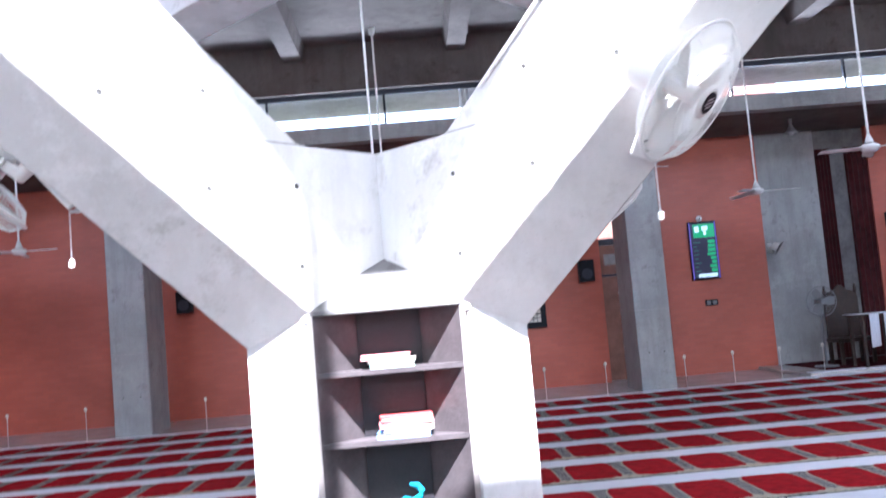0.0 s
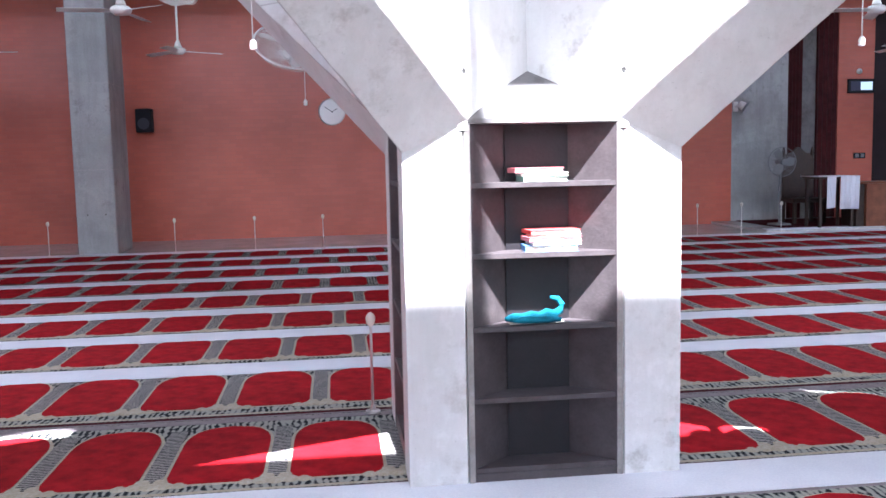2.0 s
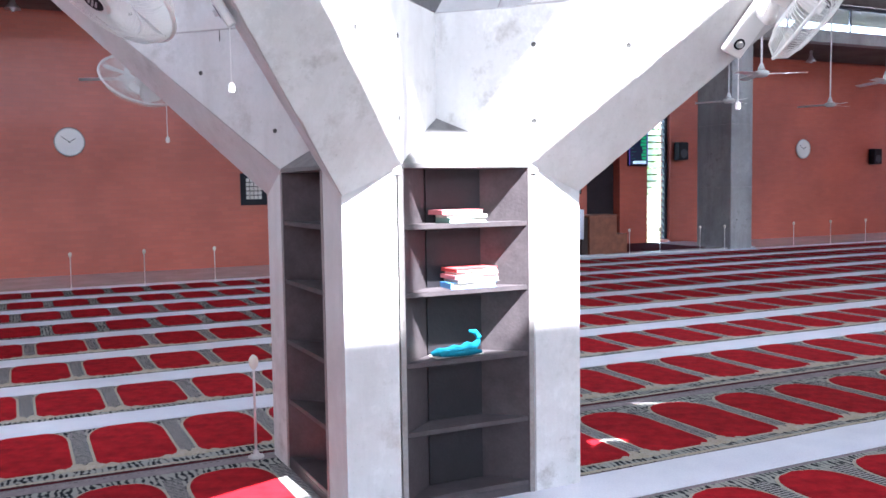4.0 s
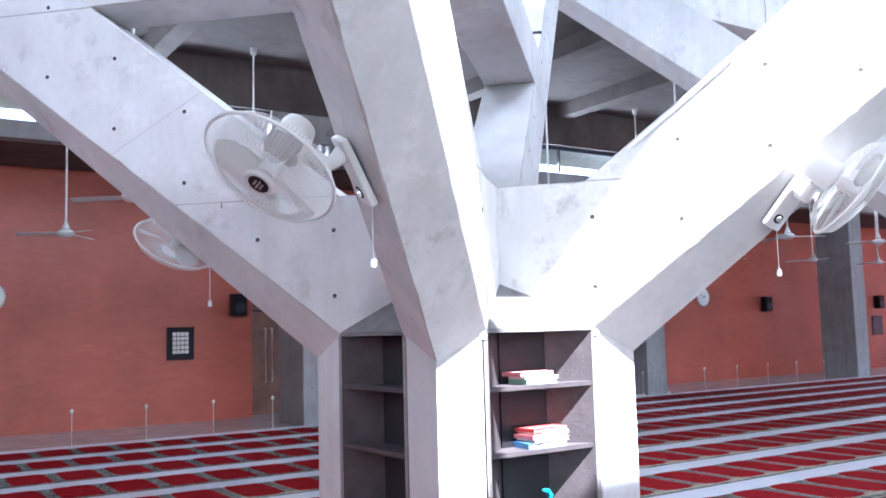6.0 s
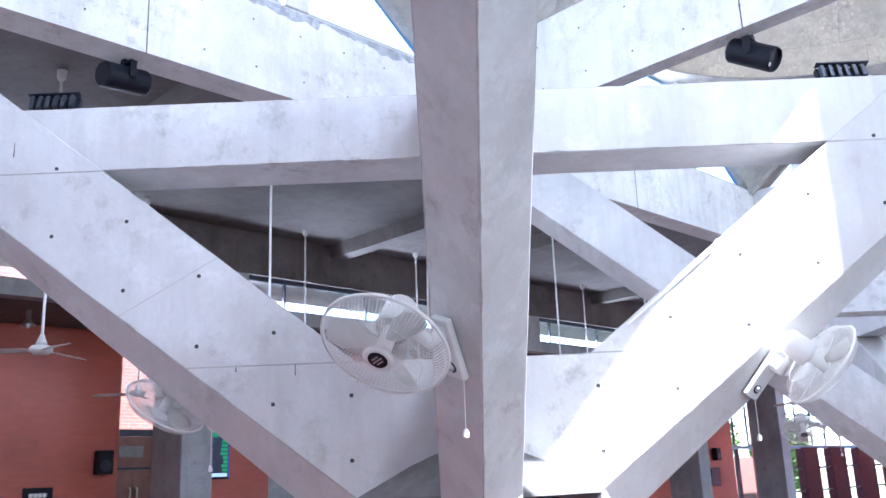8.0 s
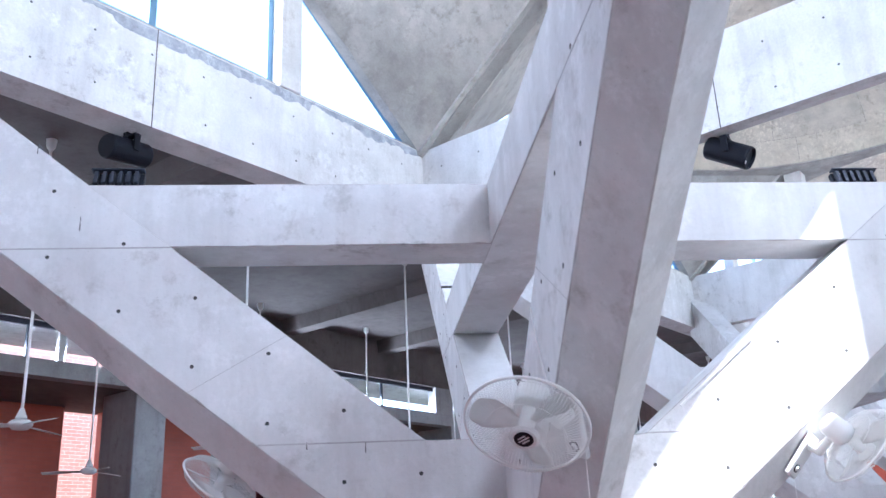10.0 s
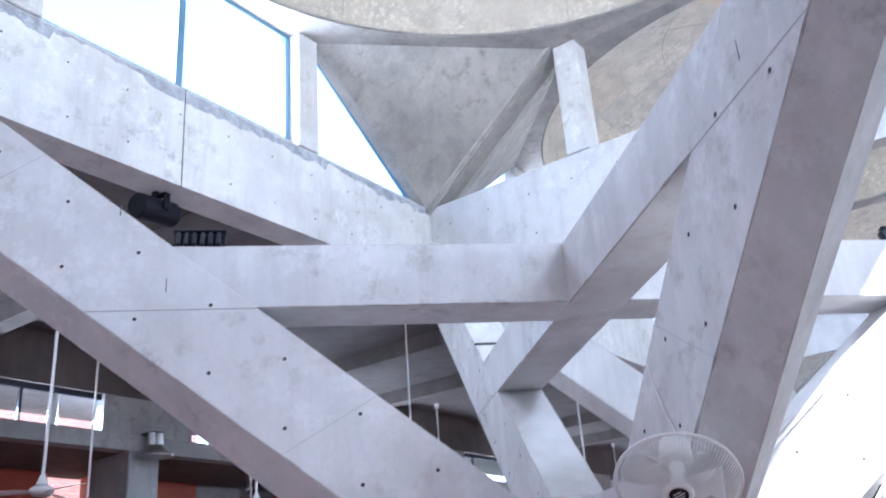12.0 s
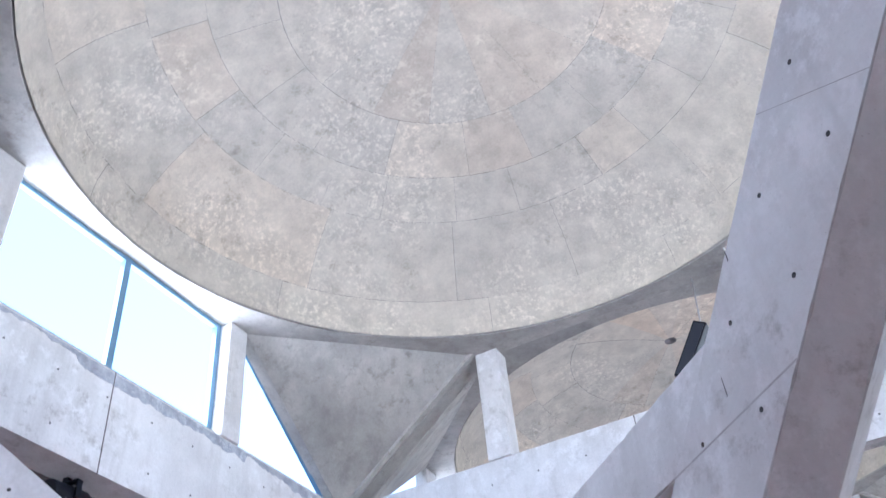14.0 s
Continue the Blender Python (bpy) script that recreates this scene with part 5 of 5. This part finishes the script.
# ---- lamps and spotlights ----
def bell_lamp(x, y, z, r=0.2):
    b = thing("bell_lamp", "small bell-shaped metal ceiling lamp under the low ceiling", "lamp", "bell lamps")
    m = pose(x, y, z)
    bm = bmesh.new()
    add_lathe(bm, [(0.0, 0.0), (r * 0.25, 0.0), (r * 0.3, -0.03), (r * 0.25, -0.12), (r * 0.5, -0.2), (r, -0.27), (r * 0.95, -0.28), (r * 0.4, -0.21), (0.0, -0.2)], 20, m)
    part("shade", bm, STEEL, b, "brushed metal shade", True)
    bm = bmesh.new()
    add_lathe(bm, [(0.0, -0.2), (0.035, -0.21), (0.05, -0.27), (0.03, -0.31), (0.0, -0.32)], 12, m)
    part("bulb", bm, WHITE, b)


for x in (-7.6, -1.9, 1.4, 7.3, 10.0, 16.0):
    bell_lamp(x, 16.4, Z_LOW, 0.13)
lamp = thing("bell_lamp", "wide metal bell lamp with two cans hung on the edge beam", "lamp", "bell lamps")
bm = bmesh.new()
add_lathe(bm, [(0.0, -0.22), (0.13, -0.22), (0.15, -0.25), (0.30, -0.38), (0.31, -0.41), (0.29, -0.41), (0.13, -0.26), (0.0, -0.25)], 28, pose(4.02, 15.02, 4.98))
part("shade", bm, STEEL, lamp, "brushed metal shade", True)
for dx in (-0.075, 0.075):
    bm = bmesh.new()
    add_lathe(bm, [(0.0, 0.0), (0.06, 0.0), (0.068, -0.012), (0.068, -0.215), (0.0, -0.215)], 18, pose(4.02 + dx, 15.02, 4.98))
    part("can", bm, STEEL, lamp, smooth=False)
part("hook", box(3.92, 4.12, 14.97, 15.298, 4.976, 5.0), ALU_DARK, lamp)


def spotlight(x, y, z, turn, tilt=82):
    s = thing("spotlight", "black cylindrical spotlight hung under the ring beam", "spotlight", "spotlights")
    m = pose(x, y, z, 0, 0, turn)
    bm = bmesh.new()
    add_lathe(bm, [(0.0, -0.26), (0.12, -0.26), (0.135, -0.24), (0.135, 0.24), (0.125, 0.26), (0.115, 0.22), (0.0, 0.22)], 28, m @ pose(0, 0, -0.21, 0, tilt, 0))
    part("can", bm, BLACK, s)
    bm = bmesh.new()
    add_box(bm, -0.03, 0.03, -0.03, 0.03, -0.05, 0.0, m)
    add_box(bm, -0.04, 0.04, -0.165, 0.165, -0.066, -0.05, m)
    for k in (-1, 1):
        add_box(bm, -0.035, 0.035, *sorted((k * 0.145, k * 0.165)), -0.24, -0.05, m)
    part("yoke", bm, BLACK, s)
    bm = bmesh.new()
    add_lathe(bm, [(0.0, 0.0), (0.02, 0.0), (0.02, 0.012), (0.0, 0.014)], 12, m @ pose(0, 0, -0.21, 0, tilt, 0) @ pose(0.06, -0.02, 0.221))
    part("lens_stud", bm, STEEL, s)


def floodlight(x, y, z, turn):
    s = thing("floodlight", "small black finned floodlight lying on a concrete tie beam", "floodlight", "floodlights")
    m = pose(x, y, z, -18, 0, turn)
    part("housing", box(-0.16, 0.16, -0.012, 0.03, 0.012, 0.125, 0.006, m), BLACK, s)
    for k in range(6):
        part("fin", box(-0.145 + 0.05 * k, -0.118 + 0.05 * k, -0.05, -0.012, 0.02, 0.115, 0.004, m), ALU_DARK, s)
    part("rim", box(-0.166, 0.166, -0.056, -0.010, 0.125, 0.135, 0.003, m), ALU_DARK, s)
    for k in (-1, 1):
        part("foot", box(*sorted((k * 0.12, k * 0.15)), -0.05, 0.08, -0.002, 0.014, 0.002, pose(x, y, z, 0, 0, turn)), BLACK, s)


spotlight(-0.30, 9.28, Z_R0, 10)
spotlight(4.40, 4.66, Z_R0, -85, 122)
floodlight(-2.045, 6.306, Z_T1 + 0.006, -45)
floodlight(1.50, 2.80, Z_T1 + 0.006, -45)

# ---- outside the slits and the doorway ----
tagged(mesh_ob("garden_wall", box(31.0, 36.5, 20.8, 21.0, -0.25, 2.1), BRICK_OUT), "low sunlit pinkish garden wall outside the windows", "wall", kind="structure")
tagged(mesh_ob("garden_wall", box(1.5, 8.5, 19.6, 19.85, -0.25, 6.5), BRICK_OUT), "sunlit pinkish brick wall outside the doorway", "wall", kind="structure")


def tree(x, y, h, seed):
    rnd = random.Random(seed)
    t = thing("tree", "leafy green tree standing outside the hall", "tree", "garden trees")
    bm = bmesh.new()
    add_tube(bm, [(x, y, -0.25), (x + 0.1, y, h * 0.3), (x - 0.05, y + 0.1, h * 0.6)], [0.16, 0.12, 0.07], 10)
    for k in range(6):
        a = rnd.uniform(0, 6.28)
        z = h * rnd.uniform(0.25, 0.5)
        add_tube(bm, [(x, y, z), (x + math.cos(a) * h * 0.12, y + math.sin(a) * h * 0.12, z + h * 0.12), (x + math.cos(a) * h * 0.24, y + math.sin(a) * h * 0.24, z + h * 0.2)], [0.06, 0.04, 0.02], 6)
    part("trunk", bm, BARK, t)
    vs, fs = [], []
    for k in range(5200):
        a, e, r = rnd.uniform(0, 6.28), rnd.uniform(-1, 1), rnd.random() ** 0.4
        c = Vector((x + math.cos(a) * math.sqrt(1 - e * e) * r * h * 0.33, y + math.sin(a) * math.sqrt(1 - e * e) * r * h * 0.33, h * 0.52 + e * r * h * 0.48))
        if (noise.noise(c * 0.9) < -0.15) or c.z < 0:
            continue
        q = Euler((rnd.uniform(-1, 1), rnd.uniform(-1, 1), rnd.uniform(0, 6.28))).to_matrix()
        b = len(vs)
        s = rnd.uniform(0.10, 0.22)
        vs += [tuple(c + q @ Vector(p)) for p in ((-s, 0, 0), (0, -s * 0.45, 0.02), (s, 0, 0), (0, s * 0.45, 0.02))]
        fs.append((b, b + 1, b + 2, b + 3))
    me = bpy.data.meshes.new("crown")
    me.from_pydata(vs, [], fs)
    me.materials.append(LEAF)
    ob = tagged(new("crown", me), kind="stuff")
    ob.parent = t


for i, (x, y, h) in enumerate(((15.5, 24.5, 4.2), (18.0, 27.0, 5.0), (21.5, 25.5, 3.6), (34.0, 24.0, 4.6), (40.0, 26.0, 5.2), (47.0, 25.0, 4.4), (52.0, 28.0, 5.0))):
    tree(x, y, h, i)


# ---- cables, clips, hanging speaker ----
def cable(name, pts, r, label):
    bm = bmesh.new()
    add_tube(bm, pts, r, 6)
    tagged(mesh_ob(name, bm, WHITE), label, "cable", "cables")


def limb_face(q, side, a, f, out=0.008):
    """A point on a limb's upright side: f from its lower to its upper edge."""
    return pose(CX, CY, 0, 0, 0, q) @ Vector((a, side * (W / 2 + out), limb_lo(a) + f * (limb_hi(a) - limb_lo(a))))


cable("conduit", [limb_face(315, -1, a, 0.96) for a in (0.9, 1.1, 1.3, 1.42)] + [limb_face(315, -1, 1.47, 1.0, -0.02)], 0.009, "white conduit along a concrete limb's upper edge")
cable("fan_cable", [limb_face(225, -1, a, f) for a, f in ((1.62, 0.01), (1.55, 0.22), (1.45, 0.5), (1.36, 0.8), (1.33, 0.95))], 0.004, "thin white cable running up the limb to a fan")
cable("fan_cable", [limb_face(315, 1, a, f) for a, f in ((1.6, 0.02), (1.5, 0.4), (1.42, 0.9))], 0.004, "thin white cable running up the limb to a fan")
for x in (CX - NW + 0.004, CX + NW - 0.004):
    bm = box(x - 0.02, x + 0.02, CY - HW - 0.006, CY - HW - 0.0005, Z_NICHE - 0.05, Z_NICHE - 0.012, 0.002)
    tagged(mesh_ob("shelf_clip", bm, WHITE), "small white plastic clip at the bookshelf's top corner", "clip", "shelf clips")
hs = thing("hanging_speaker", "slim black column loudspeaker hung in the opening between domes", "loudspeaker")
m = pose(4.2, 3.70, 7.84, 33, 0, 0)
part("cabinet", box(-0.09, 0.09, -0.09, 0.09, -0.40, 0.40, 0.012, m), BLACK, hs)
part("grille", box(-0.096, -0.088, -0.07, 0.07, -0.37, 0.37, 0, m), ALU_DARK, hs)
bm = bmesh.new()
add_tube(bm, [m @ Vector((0, 0, 0.38)), (4.2, 3.42, Z_SL + 0.01)], 0.012, 6)
part("hanger", bm, STEEL, hs)

# unseen panel in the south-east side light, added to block a sun stripe
bm = bmesh.new()
zt = Z_R1 + 0.07
add_loft(bm, [[(RX + P1, y, zt), (RX + H - 0.1, y, zt), (RX + P1, y, Z_SL)] for y in (RY - H - 0.30, RY - H - 0.24)])
tagged(mesh_ob("blind_panel", bm, CONC_RING), "unseen panel added in a side light to block the sun", "panel", kind="structure")
